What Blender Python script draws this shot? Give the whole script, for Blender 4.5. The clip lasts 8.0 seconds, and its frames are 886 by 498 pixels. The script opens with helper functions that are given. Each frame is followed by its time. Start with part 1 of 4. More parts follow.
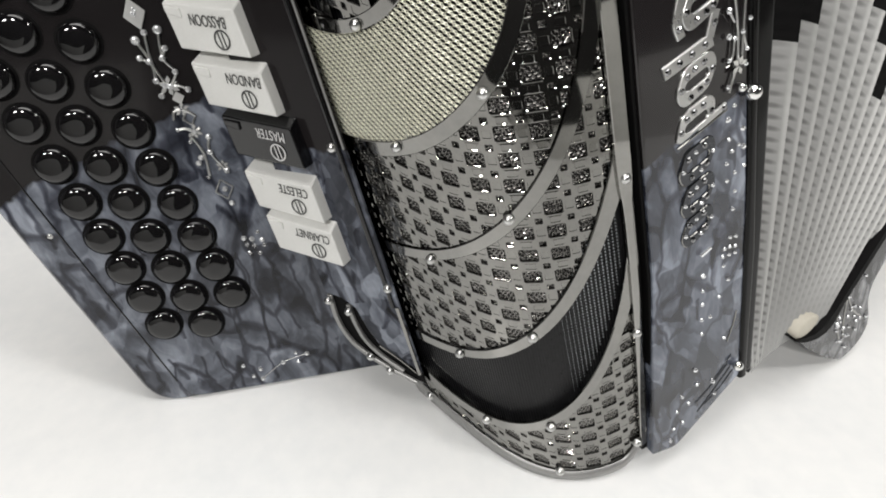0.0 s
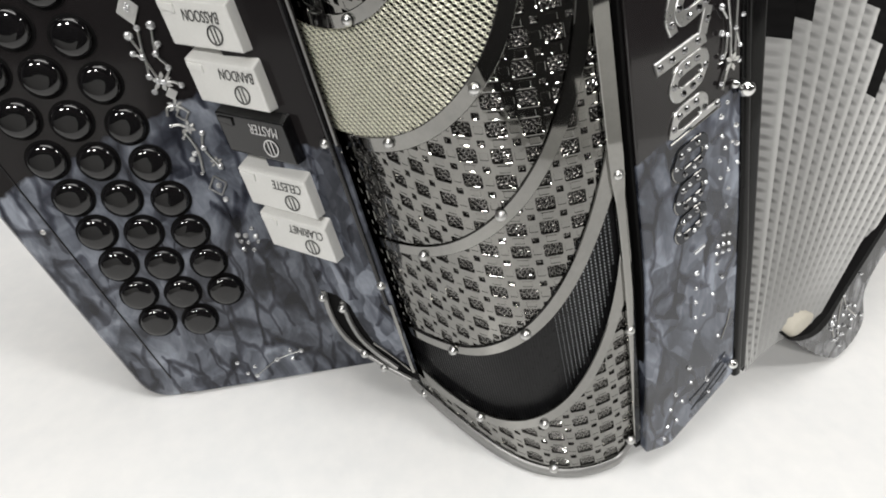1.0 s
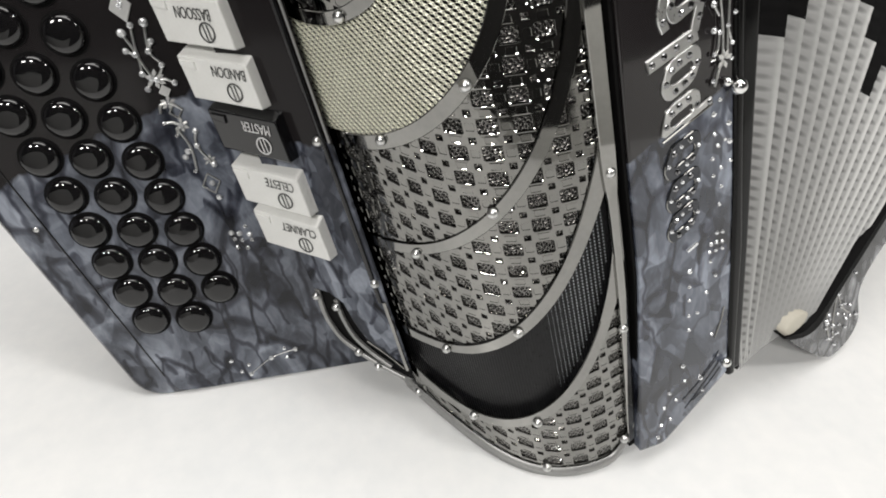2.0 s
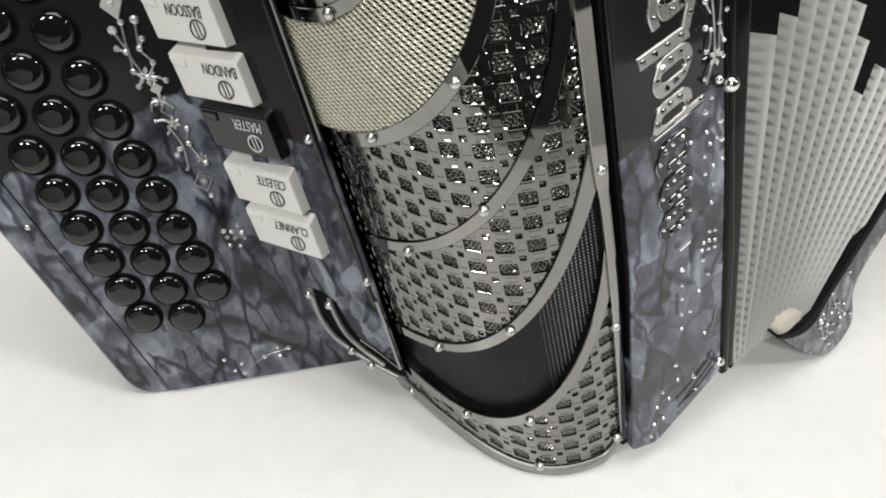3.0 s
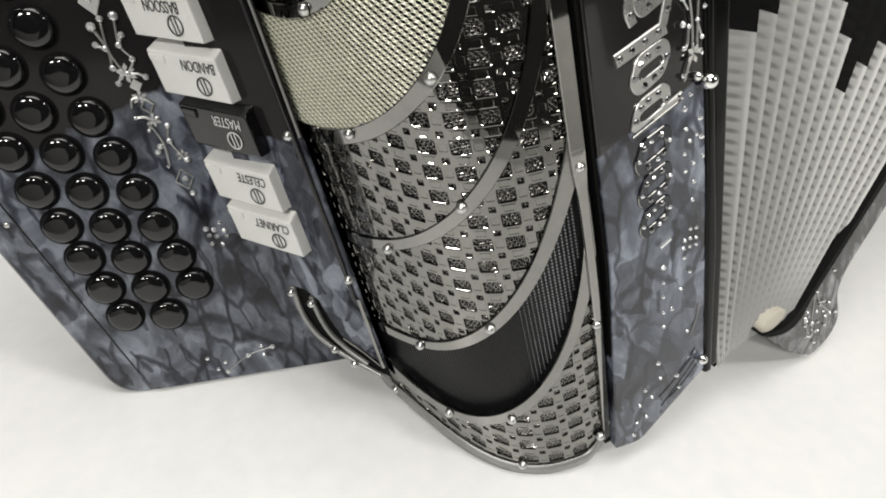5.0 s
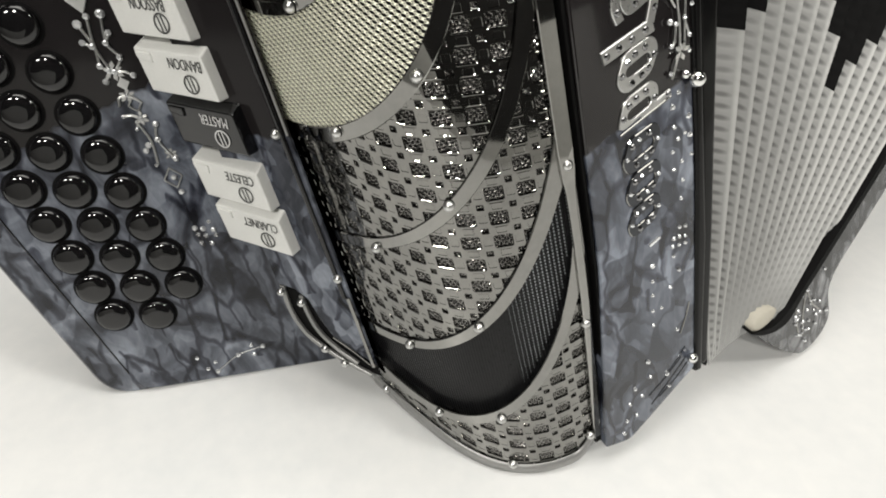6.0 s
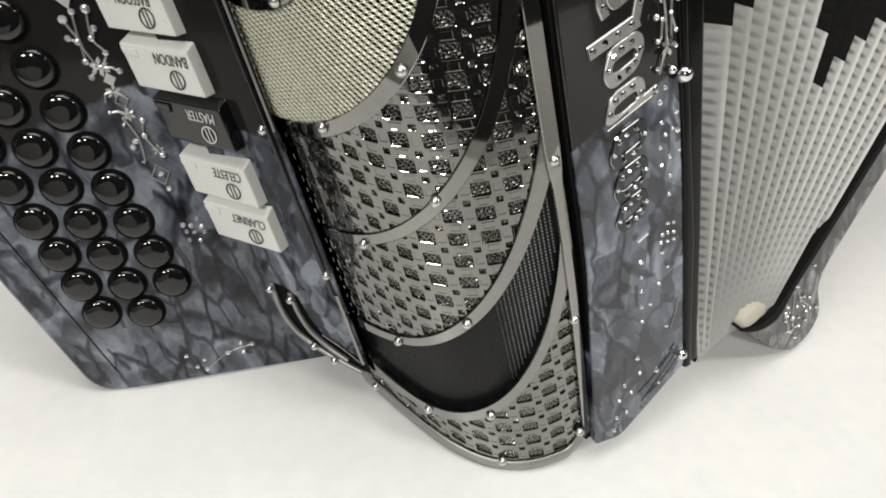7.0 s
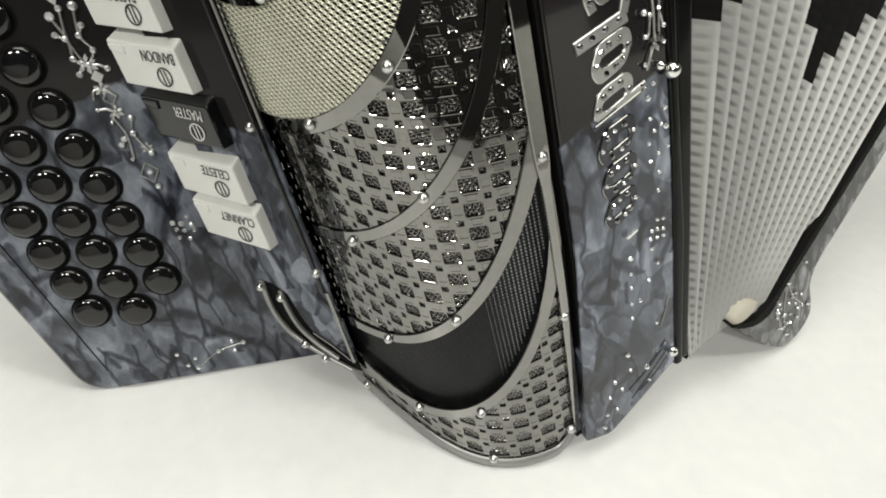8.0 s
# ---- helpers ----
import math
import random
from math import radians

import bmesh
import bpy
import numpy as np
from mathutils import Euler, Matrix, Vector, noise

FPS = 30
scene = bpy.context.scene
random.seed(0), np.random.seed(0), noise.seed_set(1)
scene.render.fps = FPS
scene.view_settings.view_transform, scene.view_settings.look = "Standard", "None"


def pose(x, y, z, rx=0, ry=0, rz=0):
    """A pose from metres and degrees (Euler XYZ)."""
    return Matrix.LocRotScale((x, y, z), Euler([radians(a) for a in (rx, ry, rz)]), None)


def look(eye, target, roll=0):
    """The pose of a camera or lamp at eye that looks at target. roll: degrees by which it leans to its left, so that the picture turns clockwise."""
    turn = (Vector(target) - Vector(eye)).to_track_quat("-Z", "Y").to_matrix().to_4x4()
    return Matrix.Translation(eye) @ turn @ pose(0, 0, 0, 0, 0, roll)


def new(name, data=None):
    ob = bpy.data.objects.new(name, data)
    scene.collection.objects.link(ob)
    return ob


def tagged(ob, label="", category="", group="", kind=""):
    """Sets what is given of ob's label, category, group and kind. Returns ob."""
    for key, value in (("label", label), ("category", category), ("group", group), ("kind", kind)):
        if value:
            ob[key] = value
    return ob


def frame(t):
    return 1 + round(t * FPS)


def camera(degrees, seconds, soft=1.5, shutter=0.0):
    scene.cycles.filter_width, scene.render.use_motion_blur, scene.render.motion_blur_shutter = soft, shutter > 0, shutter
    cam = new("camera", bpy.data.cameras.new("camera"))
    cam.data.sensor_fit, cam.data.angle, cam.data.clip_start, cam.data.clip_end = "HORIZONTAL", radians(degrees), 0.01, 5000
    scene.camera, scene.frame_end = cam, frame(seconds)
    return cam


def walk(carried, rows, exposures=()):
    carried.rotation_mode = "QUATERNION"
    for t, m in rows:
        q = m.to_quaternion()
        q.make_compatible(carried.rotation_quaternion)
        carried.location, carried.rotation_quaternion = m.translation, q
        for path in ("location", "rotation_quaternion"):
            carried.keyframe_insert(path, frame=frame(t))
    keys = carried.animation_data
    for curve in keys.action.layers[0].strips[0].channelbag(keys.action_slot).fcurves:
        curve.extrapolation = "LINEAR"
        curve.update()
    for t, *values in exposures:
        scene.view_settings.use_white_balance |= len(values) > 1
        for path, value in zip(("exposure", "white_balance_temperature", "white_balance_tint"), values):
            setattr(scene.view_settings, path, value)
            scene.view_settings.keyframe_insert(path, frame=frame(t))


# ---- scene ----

# ---------------------------------------------------------------- camera
# the accordion leans a little towards its keyboard; all its parts are written in its own frame
LEANING = Matrix.Translation((0, 0, 0.0325)) @ Vector((0.252, -0.21, 1)).rotation_difference(Vector((0, 0, 1))).to_matrix().to_4x4()
METRES = 0.026
FIRST = LEANING @ pose(0, 0, 0.218, -29.34, 13.79, 0.49)
cam = camera(74.8, 8.0, soft=1.9)
ROWS = [
    (0.0, 0.0, 0.0, 0.0, 0.0, 0.0, -0.0),
    (0.5, 0.0476, 0.0086, -0.027, -0.02, 0.03, -0.08),
    (1.0, 0.0965, 0.0134, -0.0547, -0.02, 0.04, -0.14),
    (1.5, 0.1483, 0.0168, -0.0755, -0.02, 0.07, -0.18),
    (3.0, 0.3093, 0.044, -0.1161, -0.08, 0.07, -0.26),
    (3.5, 0.3773, 0.0572, -0.1297, -0.12, 0.09, -0.28),
    (4.0, 0.4443, 0.0625, -0.1393, -0.16, 0.11, -0.29),
    (4.5, 0.5028, 0.0671, -0.151, -0.21, 0.13, -0.29),
    (6.0, 0.6827, 0.0981, -0.187, -0.56, 0.19, -0.2),
    (6.5, 0.7482, 0.1071, -0.2101, -0.72, 0.2, -0.16),
    (7.0, 0.8144, 0.1194, -0.2364, -0.84, 0.17, -0.14),
    (7.5, 0.8771, 0.129, -0.2589, -0.94, 0.15, -0.06),
    (8.0, 0.9432, 0.1374, -0.2751, -1.01, 0.14, 0.01),
]
walk(cam, [(t, FIRST @ pose(METRES * x, METRES * y, METRES * z, 90 + pitch, roll, yaw)) for t, x, y, z, yaw, pitch, roll in ROWS],
     exposures=((0.0, -0.78, 6480, 10), (1.5, -0.78, 6500, 10), (3.0, -0.78, 6540, 10), (4.0, -0.79, 6590, 9), (4.5, -0.80, 6580, 9), (6.0, -0.80, 6670, 8), (7.5, -0.80, 6690, 7), (8.0, -0.80, 6740, 5)))

# ---------------------------------------------------------------- world and lamps
world = bpy.data.worlds.new("room_air")
scene.world = world
world.use_nodes = True
world.node_tree.nodes["Background"].inputs[0].default_value = (0.9, 0.95, 1.0, 1)
world.node_tree.nodes["Background"].inputs[1].default_value = 0.05

ROOM_FLOOR = -0.75


def area_lamp(name, where, at, wide, deep, watts, colour):
    data = bpy.data.lights.new(name, "AREA")
    data.shape, data.size, data.size_y, data.energy, data.color = "RECTANGLE", wide, deep, watts, colour
    ob = new(name, data)
    ob.matrix_world = look(where, at)
    return ob


# two small ceiling lamps and one added lamp; a broad panel above the table
area_lamp("ceiling_and_fill_lamp", (-1.08, -1.48, 1.90), (-0.2, 0.1, 0), 0.33, 0.33, 52, (1.0, 0.98, 0.94))
area_lamp("ceiling_and_fill_lamp", (-0.35, -1.50, 1.90), (0.0, 0.1, 0), 0.19, 0.19, 32, (1.0, 0.98, 0.94))
# unseen fill lamp, added to brighten the white panels of the side wall
area_lamp("ceiling_and_fill_lamp", (1.75, -0.30, 1.90), (2.1, -0.7, 0), 0.45, 0.45, 72, (1.0, 0.98, 0.94))
area_lamp("ceiling_panel_lamp", (-0.08, 0.45, 1.90), (-0.08, 0.45, 0), 1.5, 1.2, 44, (1.0, 0.98, 0.95))

# ---------------------------------------------------------------- materials


def material(name):
    m = bpy.data.materials.new(name)
    m.use_nodes = True
    nt = m.node_tree
    return m, nt, nt.nodes["Principled BSDF"]


def node(nt, kind, **inputs):
    n = nt.nodes.new(kind)
    for k, v in inputs.items():
        n.inputs[k].default_value = v
    return n


def coords(nt, scale=(1, 1, 1)):
    tc = nt.nodes.new("ShaderNodeTexCoord")
    mp = nt.nodes.new("ShaderNodeMapping")
    mp.inputs["Scale"].default_value = scale
    nt.links.new(tc.outputs["Object"], mp.inputs["Vector"])
    return mp.outputs["Vector"]


def ramp(nt, fac, stops):
    r = nt.nodes.new("ShaderNodeValToRGB")
    els = r.color_ramp.elements
    while len(els) < len(stops):
        els.new(0.5)
    for e, (p, c) in zip(els, stops):
        e.position, e.color = p, (*c, 1)
    nt.links.new(fac, r.inputs["Fac"])
    return r.outputs["Color"]


def noise_fac(nt, vec, scale, detail=4.0, distortion=0.0, rough=0.55):
    n = node(nt, "ShaderNodeTexNoise", Scale=scale, Detail=detail, Distortion=distortion, Roughness=rough)
    nt.links.new(vec, n.inputs["Vector"])
    return n.outputs["Fac"]


def bump(nt, bsdf, height, strength, distance):
    b = node(nt, "ShaderNodeBump", Strength=strength, Distance=distance)
    nt.links.new(height, b.inputs["Height"])
    nt.links.new(b.outputs["Normal"], bsdf.inputs["Normal"])
    return b


def varied(name, dark, light, scale, roughness, metallic=0.0, spread=0.08, bump_scale=0, bump_by=0.0, coat=0.0):
    """A surface with colour and roughness that vary at two scales."""
    m, nt, p = material(name)
    v = coords(nt)
    big = noise_fac(nt, v, scale, 5)
    fine = noise_fac(nt, v, scale * 14, 3)
    mix = nt.nodes.new("ShaderNodeMath")
    mix.operation = "MULTIPLY_ADD"
    mix.inputs[1].default_value = 0.35
    nt.links.new(fine, mix.inputs[0])
    half = nt.nodes.new("ShaderNodeMath")
    half.operation = "MULTIPLY"
    half.inputs[1].default_value = 0.65
    nt.links.new(big, half.inputs[0])
    nt.links.new(half.outputs[0], mix.inputs[2])
    nt.links.new(ramp(nt, mix.outputs[0], [(0.3, dark), (0.7, light)]), p.inputs["Base Color"])
    mr = nt.nodes.new("ShaderNodeMapRange")
    mr.inputs["From Min"].default_value, mr.inputs["From Max"].default_value = 0.3, 0.7
    mr.inputs["To Min"].default_value, mr.inputs["To Max"].default_value = max(0.02, roughness - spread), roughness + spread
    nt.links.new(mix.outputs[0], mr.inputs["Value"])
    nt.links.new(mr.outputs[0], p.inputs["Roughness"])
    p.inputs["Metallic"].default_value = metallic
    p.inputs["Coat Weight"].default_value = coat
    if bump_scale:
        bump(nt, p, noise_fac(nt, v, bump_scale, 4), 0.5, bump_by)
    return m


def pearl_paint(name, x0, z0, slope, split=True, tint=1.0, grain=1.0, ragged=0.010, flaky=1.0):
    """Marbled grey-blue pearl celluloid that gives way to plain black above a slanting line."""
    m, nt, p = material(name)

    def maths(kind, a, b):
        n = nt.nodes.new("ShaderNodeMath")
        n.operation = kind
        for k, q in enumerate((a, b)):
            if isinstance(q, (int, float)):
                n.inputs[k].default_value = q
            else:
                nt.links.new(q, n.inputs[k])
        return n.outputs[0]

    def laid(vec, turn, scale):
        n = nt.nodes.new("ShaderNodeMapping")
        n.inputs["Rotation"].default_value = (0, radians(turn), 0)
        n.inputs["Scale"].default_value = [c * grain for c in scale]
        nt.links.new(vec, n.inputs["Vector"])
        return n.outputs[0]

    def multiplied(a, b, by):
        n = nt.nodes.new("ShaderNodeMix")
        n.data_type, n.blend_type = "RGBA", "MULTIPLY"
        n.inputs[0].default_value = by
        nt.links.new(a, n.inputs[6])
        nt.links.new(b, n.inputs[7])
        return n.outputs[2]

    v = coords(nt)
    warp = node(nt, "ShaderNodeTexNoise", Scale=60.0 * grain, Detail=2.0, Distortion=0.4)
    nt.links.new(v, warp.inputs["Vector"])
    bent = nt.nodes.new("ShaderNodeVectorMath")
    bent.operation = "MULTIPLY_ADD"
    bent.inputs[1].default_value = (0.008 / grain,) * 3
    nt.links.new(warp.outputs["Color"], bent.inputs[0])
    nt.links.new(v, bent.inputs[2])
    # broad flakes with fairly sharp borders, over soft clouds
    flake = node(nt, "ShaderNodeTexVoronoi", Scale=1.0)
    flake.feature = "SMOOTH_F1"
    flake.inputs["Smoothness"].default_value = 0.10
    nt.links.new(laid(bent.outputs[0], 38, (88, 50, 58)), flake.inputs["Vector"])
    sep = nt.nodes.new("ShaderNodeSeparateColor")
    nt.links.new(flake.outputs["Color"], sep.inputs[0])
    small = node(nt, "ShaderNodeTexVoronoi", Scale=1.0)
    small.feature = "SMOOTH_F1"
    small.inputs["Smoothness"].default_value = 0.10
    nt.links.new(laid(bent.outputs[0], -30, (190, 120, 110)), small.inputs["Vector"])
    sep_small = nt.nodes.new("ShaderNodeSeparateColor")
    nt.links.new(small.outputs["Color"], sep_small.inputs[0])
    cloud = noise_fac(nt, laid(v, 30, (1.2, 1.0, 0.7)), 42.0, 4, 1.3)
    tone = maths("ADD", maths("MULTIPLY", sep.outputs[0], 0.24 * flaky), maths("MULTIPLY", sep_small.outputs[1], 0.14 * flaky))
    tone = maths("ADD", maths("ADD", tone, 0.22 * (1 - flaky)), maths("MULTIPLY", cloud, 0.60))
    shade = ramp(nt, tone, [(0.36, (0.030, 0.033, 0.042)), (0.46, (0.062, 0.068, 0.085)), (0.54, (0.130, 0.142, 0.172)), (0.68, (0.29, 0.315, 0.365))])
    # dark strokes that cross and branch, in some places only
    for turn, scale, width, where in ((24, (62, 40, 24), 0.075, 21.0), (-52, (80, 40, 22), 0.080, 27.0), (70, (90, 40, 30), 0.07, 17.0)):
        edge = node(nt, "ShaderNodeTexVoronoi", Scale=1.0)
        edge.feature = "DISTANCE_TO_EDGE"
        nt.links.new(laid(bent.outputs[0], turn, scale), edge.inputs["Vector"])
        rare = ramp(nt, noise_fac(nt, v, where * grain, 2), [(0.46, (0, 0, 0)), (0.58, (1, 1, 1))])
        wide = maths("ADD", edge.outputs["Distance"], rare)
        shade = multiplied(shade, ramp(nt, wide, [(0.0, (0.14, 0.14, 0.17)), (width * 0.5, (0.32, 0.32, 0.36)), (width, (1, 1, 1))]), 0.9)
    fine = noise_fac(nt, laid(v, 35, (1.6, 1.6, 0.6)), 260.0, 3, 0.5)
    colour = multiplied(shade, ramp(nt, fine, [(0.32, (0.80, 0.80, 0.81)), (0.6, (1, 1, 1))]), 0.8)
    if split:
        tc = nt.nodes.new("ShaderNodeTexCoord")
        sep = nt.nodes.new("ShaderNodeSeparateXYZ")
        nt.links.new(tc.outputs["Object"], sep.inputs[0])
        line = nt.nodes.new("ShaderNodeMath")
        line.operation = "MULTIPLY_ADD"
        line.inputs[1].default_value = -slope
        nt.links.new(sep.outputs["X"], line.inputs[0])
        nt.links.new(sep.outputs["Z"], line.inputs[2])
        wob = nt.nodes.new("ShaderNodeMath")
        wob.operation = "MULTIPLY_ADD"
        wob.inputs[1].default_value = ragged
        nt.links.new(noise_fac(nt, coords(nt), 90.0, 2), wob.inputs[0])
        nt.links.new(line.outputs[0], wob.inputs[2])
        edge = nt.nodes.new("ShaderNodeMapRange")
        c = z0 - slope * x0 + ragged / 2
        edge.inputs["From Min"].default_value, edge.inputs["From Max"].default_value = c - 0.0006, c + 0.0006
        nt.links.new(wob.outputs[0], edge.inputs["Value"])
        pick = nt.nodes.new("ShaderNodeMix")
        pick.data_type = "RGBA"
        nt.links.new(edge.outputs[0], pick.inputs[0])
        nt.links.new(colour, pick.inputs[6])
        pick.inputs[7].default_value = (0.013, 0.0115, 0.012, 1)
        colour = pick.outputs[2]
    hue = node(nt, "ShaderNodeHueSaturation", Saturation=tint)
    nt.links.new(colour, hue.inputs["Color"])
    nt.links.new(hue.outputs[0], p.inputs["Base Color"])
    p.inputs["Roughness"].default_value = 0.12
    p.inputs["Metallic"].default_value = 0.0
    p.inputs["Coat Weight"].default_value = 0.15
    p.inputs["Specular IOR Level"].default_value = 0.42
    p.inputs["Coat Roughness"].default_value = 0.04
    return m


NICKEL = varied("brushed_nickel", (0.24, 0.237, 0.225), (0.31, 0.306, 0.29), 60, 0.055, 1.0, 0.02, 900, 0.000005)
STRAP = varied("polished_nickel", (0.28, 0.277, 0.265), (0.35, 0.346, 0.33), 40, 0.04, 1.0, 0.015)
RIM = varied("dull_nickel", (0.27, 0.27, 0.265), (0.36, 0.357, 0.35), 60, 0.42, 0.6, 0.06)
WIRE = varied("pale_wire", (0.90, 0.89, 0.73), (0.96, 0.95, 0.80), 80, 0.38, 0.25, 0.08)
CHROME = varied("chrome", (0.80, 0.80, 0.79), (0.88, 0.88, 0.87), 90, 0.08, 1.0, 0.03)
BLACK = varied("gloss_black", (0.004, 0.004, 0.0045), (0.008, 0.008, 0.009), 50, 0.10, 0.0, 0.04, coat=0.3)
SATIN = varied("satin_black", (0.006, 0.006, 0.0065), (0.012, 0.012, 0.0125), 120, 0.38, 0.0, 0.08)
CLOTH = varied("black_cloth", (0.0028, 0.0028, 0.003), (0.006, 0.0057, 0.0058), 300, 0.6, 0.0, 0.1, 2500, 0.00005)
IVORY = varied("white_plastic", (0.66, 0.66, 0.64), (0.74, 0.74, 0.72), 60, 0.32, 0.0, 0.06)
CLOTH.node_tree.nodes["Principled BSDF"].inputs["Specular IOR Level"].default_value = 0.08
INK = varied("dark_ink", (0.03, 0.03, 0.03), (0.05, 0.05, 0.05), 200, 0.5)
PALE_INK = varied("pale_ink", (0.55, 0.55, 0.55), (0.65, 0.65, 0.65), 200, 0.5)
CHROME_SATIN = varied("satin_silver", (0.60, 0.60, 0.59), (0.70, 0.70, 0.69), 70, 0.30, 1.0, 0.05)
SILVER = varied("pale_silver", (0.62, 0.62, 0.61), (0.72, 0.72, 0.71), 80, 0.22, 0.5, 0.05)
# chrome whose dark reflections are put into its colour
DARKENED_CHROME = varied("darkened_chrome", (0.045, 0.048, 0.054), (0.075, 0.078, 0.086), 90, 0.12, 0.6, 0.04)


LINING = varied("bright_lining", (0.25, 0.243, 0.23), (0.42, 0.41, 0.395), 80, 0.13, 1.0, 0.05)
# pale colour that stands in for glints on the cloth ribs
RIB_GLINT = varied("pale_rib_glint", (0.22, 0.235, 0.25), (0.46, 0.48, 0.50), 300, 0.4, 0.5, 0.06)
CREAM = varied("cream_leather", (0.44, 0.41, 0.345), (0.52, 0.49, 0.42), 90, 0.55, 0.0, 0.06)
GAUZE = varied("ribbed_gauze", (0.005, 0.005, 0.0055), (0.010, 0.010, 0.011), 500, 0.30, 0.0, 0.05)
BUTTON = varied("button_lacquer", (0.003, 0.003, 0.0034), (0.007, 0.0065, 0.007), 200, 0.05, 0.0, 0.015)
BUTTON.node_tree.nodes["Principled BSDF"].inputs["Specular IOR Level"].default_value = 0.7
GAUZE.node_tree.nodes["Principled BSDF"].inputs["Specular IOR Level"].default_value = 0.22
DARK_STONE = varied("dark_crystal", (0.20, 0.20, 0.21), (0.38, 0.38, 0.38), 800, 0.06, 1.0, 0.02)
KEYBOARD_PAINT = pearl_paint("keyboard_celluloid", -0.1784, 0.1690, 0.20, flaky=0.35)
SHELF_PAINT = pearl_paint("shelf_celluloid", -0.0632, 0.1570, -0.05)
SHELF_PAINT.node_tree.nodes["Principled BSDF"].inputs["Specular IOR Level"].default_value = 0.18
SHELF_PAINT.node_tree.nodes["Principled BSDF"].inputs["Coat Weight"].default_value = 0.0
BODY_PAINT = pearl_paint("body_celluloid", 0.0449, 0.1340, 0.33, tint=1.2, grain=0.9, ragged=0.004)
BODY_PAINT.node_tree.nodes["Principled BSDF"].inputs["Coat Weight"].default_value = 0.55
BASS_PAINT = pearl_paint("bass_celluloid", 0, 0, 0, split=False, tint=0.3)
GASKET = varied("black_rubber", (0.003, 0.003, 0.003), (0.007, 0.007, 0.007), 150, 0.12, 0.0, 0.03)
GASKET.node_tree.nodes["Principled BSDF"].inputs["Specular IOR Level"].default_value = 0.2
TABLECLOTH = varied("white_tablecloth", (0.74, 0.75, 0.755), (0.85, 0.845, 0.835), 8, 0.34, 0.0, 0.015, 18, 0.0025)
WALLPAINT = varied("grey_wall_paint", (0.10, 0.10, 0.105), (0.13, 0.13, 0.13), 2, 0.7)
LIGHTPAINT = varied("white_reflector_paint", (0.74, 0.74, 0.72), (0.80, 0.80, 0.78), 2, 0.7)
DARKPAINT = varied("dark_wall_paint", (0.010, 0.0095, 0.0095), (0.018, 0.017, 0.017), 2, 0.7)
CEILPAINT = varied("dark_ceiling_paint", (0.010, 0.010, 0.010), (0.016, 0.016, 0.016), 2, 0.8)
FLOORPAINT = varied("dark_carpet", (0.025, 0.025, 0.028), (0.045, 0.045, 0.048), 30, 0.9)


def crystal_material():
    m, nt, p = material("cut_crystal")
    p.inputs["Base Color"].default_value = (0.94, 0.95, 0.97, 1)
    p.inputs["Metallic"].default_value = 0.75
    p.inputs["Roughness"].default_value = 0.05
    return m


CRYSTAL = crystal_material()


def bellows_material():
    """White bellows cloth with grey stamped spots, one to a cell of the UV map."""
    m, nt, p = material("white_bellows_cloth")
    uv = nt.nodes.new("ShaderNodeUVMap")
    sep = nt.nodes.new("ShaderNodeSeparateXYZ")
    nt.links.new(uv.outputs[0], sep.inputs[0])
    parts = []
    for axis, stretch in (("X", 1.6), ("Y", 2.2)):
        f = nt.nodes.new("ShaderNodeMath")
        f.operation = "FRACT"
        nt.links.new(sep.outputs[axis], f.inputs[0])
        s = nt.nodes.new("ShaderNodeMath")
        s.operation = "SUBTRACT"
        s.inputs[1].default_value = 0.5
        nt.links.new(f.outputs[0], s.inputs[0])
        q = nt.nodes.new("ShaderNodeMath")
        q.operation = "MULTIPLY"
        nt.links.new(s.outputs[0], q.inputs[0])
        nt.links.new(s.outputs[0], q.inputs[1])
        k = nt.nodes.new("ShaderNodeMath")
        k.operation = "MULTIPLY"
        k.inputs[1].default_value = stretch
        nt.links.new(q.outputs[0], k.inputs[0])
        parts.append(k.outputs[0])
    add = nt.nodes.new("ShaderNodeMath")
    nt.links.new(parts[0], add.inputs[0])
    nt.links.new(parts[1], add.inputs[1])
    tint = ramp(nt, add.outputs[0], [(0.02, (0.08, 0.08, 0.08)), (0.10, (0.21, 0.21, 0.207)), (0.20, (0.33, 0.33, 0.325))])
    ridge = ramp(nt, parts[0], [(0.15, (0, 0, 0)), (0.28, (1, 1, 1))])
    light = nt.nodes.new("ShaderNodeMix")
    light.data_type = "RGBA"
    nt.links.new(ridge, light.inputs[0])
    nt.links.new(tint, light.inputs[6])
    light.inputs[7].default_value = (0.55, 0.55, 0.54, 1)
    # print weaker at the foot; plain grey on the first folds stands in for shade
    print_share = nt.nodes.new("ShaderNodeAttribute")
    print_share.attribute_name = "print_and_shade"
    fold_shade = nt.nodes.new("ShaderNodeMix")
    fold_shade.data_type = "RGBA"
    fold_shade.inputs[6].default_value = (0.30, 0.30, 0.296, 1)
    nt.links.new(print_share.outputs["Fac"], fold_shade.inputs[0])
    nt.links.new(light.outputs[2], fold_shade.inputs[7])
    nt.links.new(fold_shade.outputs[2], p.inputs["Base Color"])
    p.inputs["Roughness"].default_value = 0.45
    bump(nt, p, noise_fac(nt, coords(nt), 1500, 3), 0.3, 0.0001)
    return m


BELLOWS_WHITE = bellows_material()

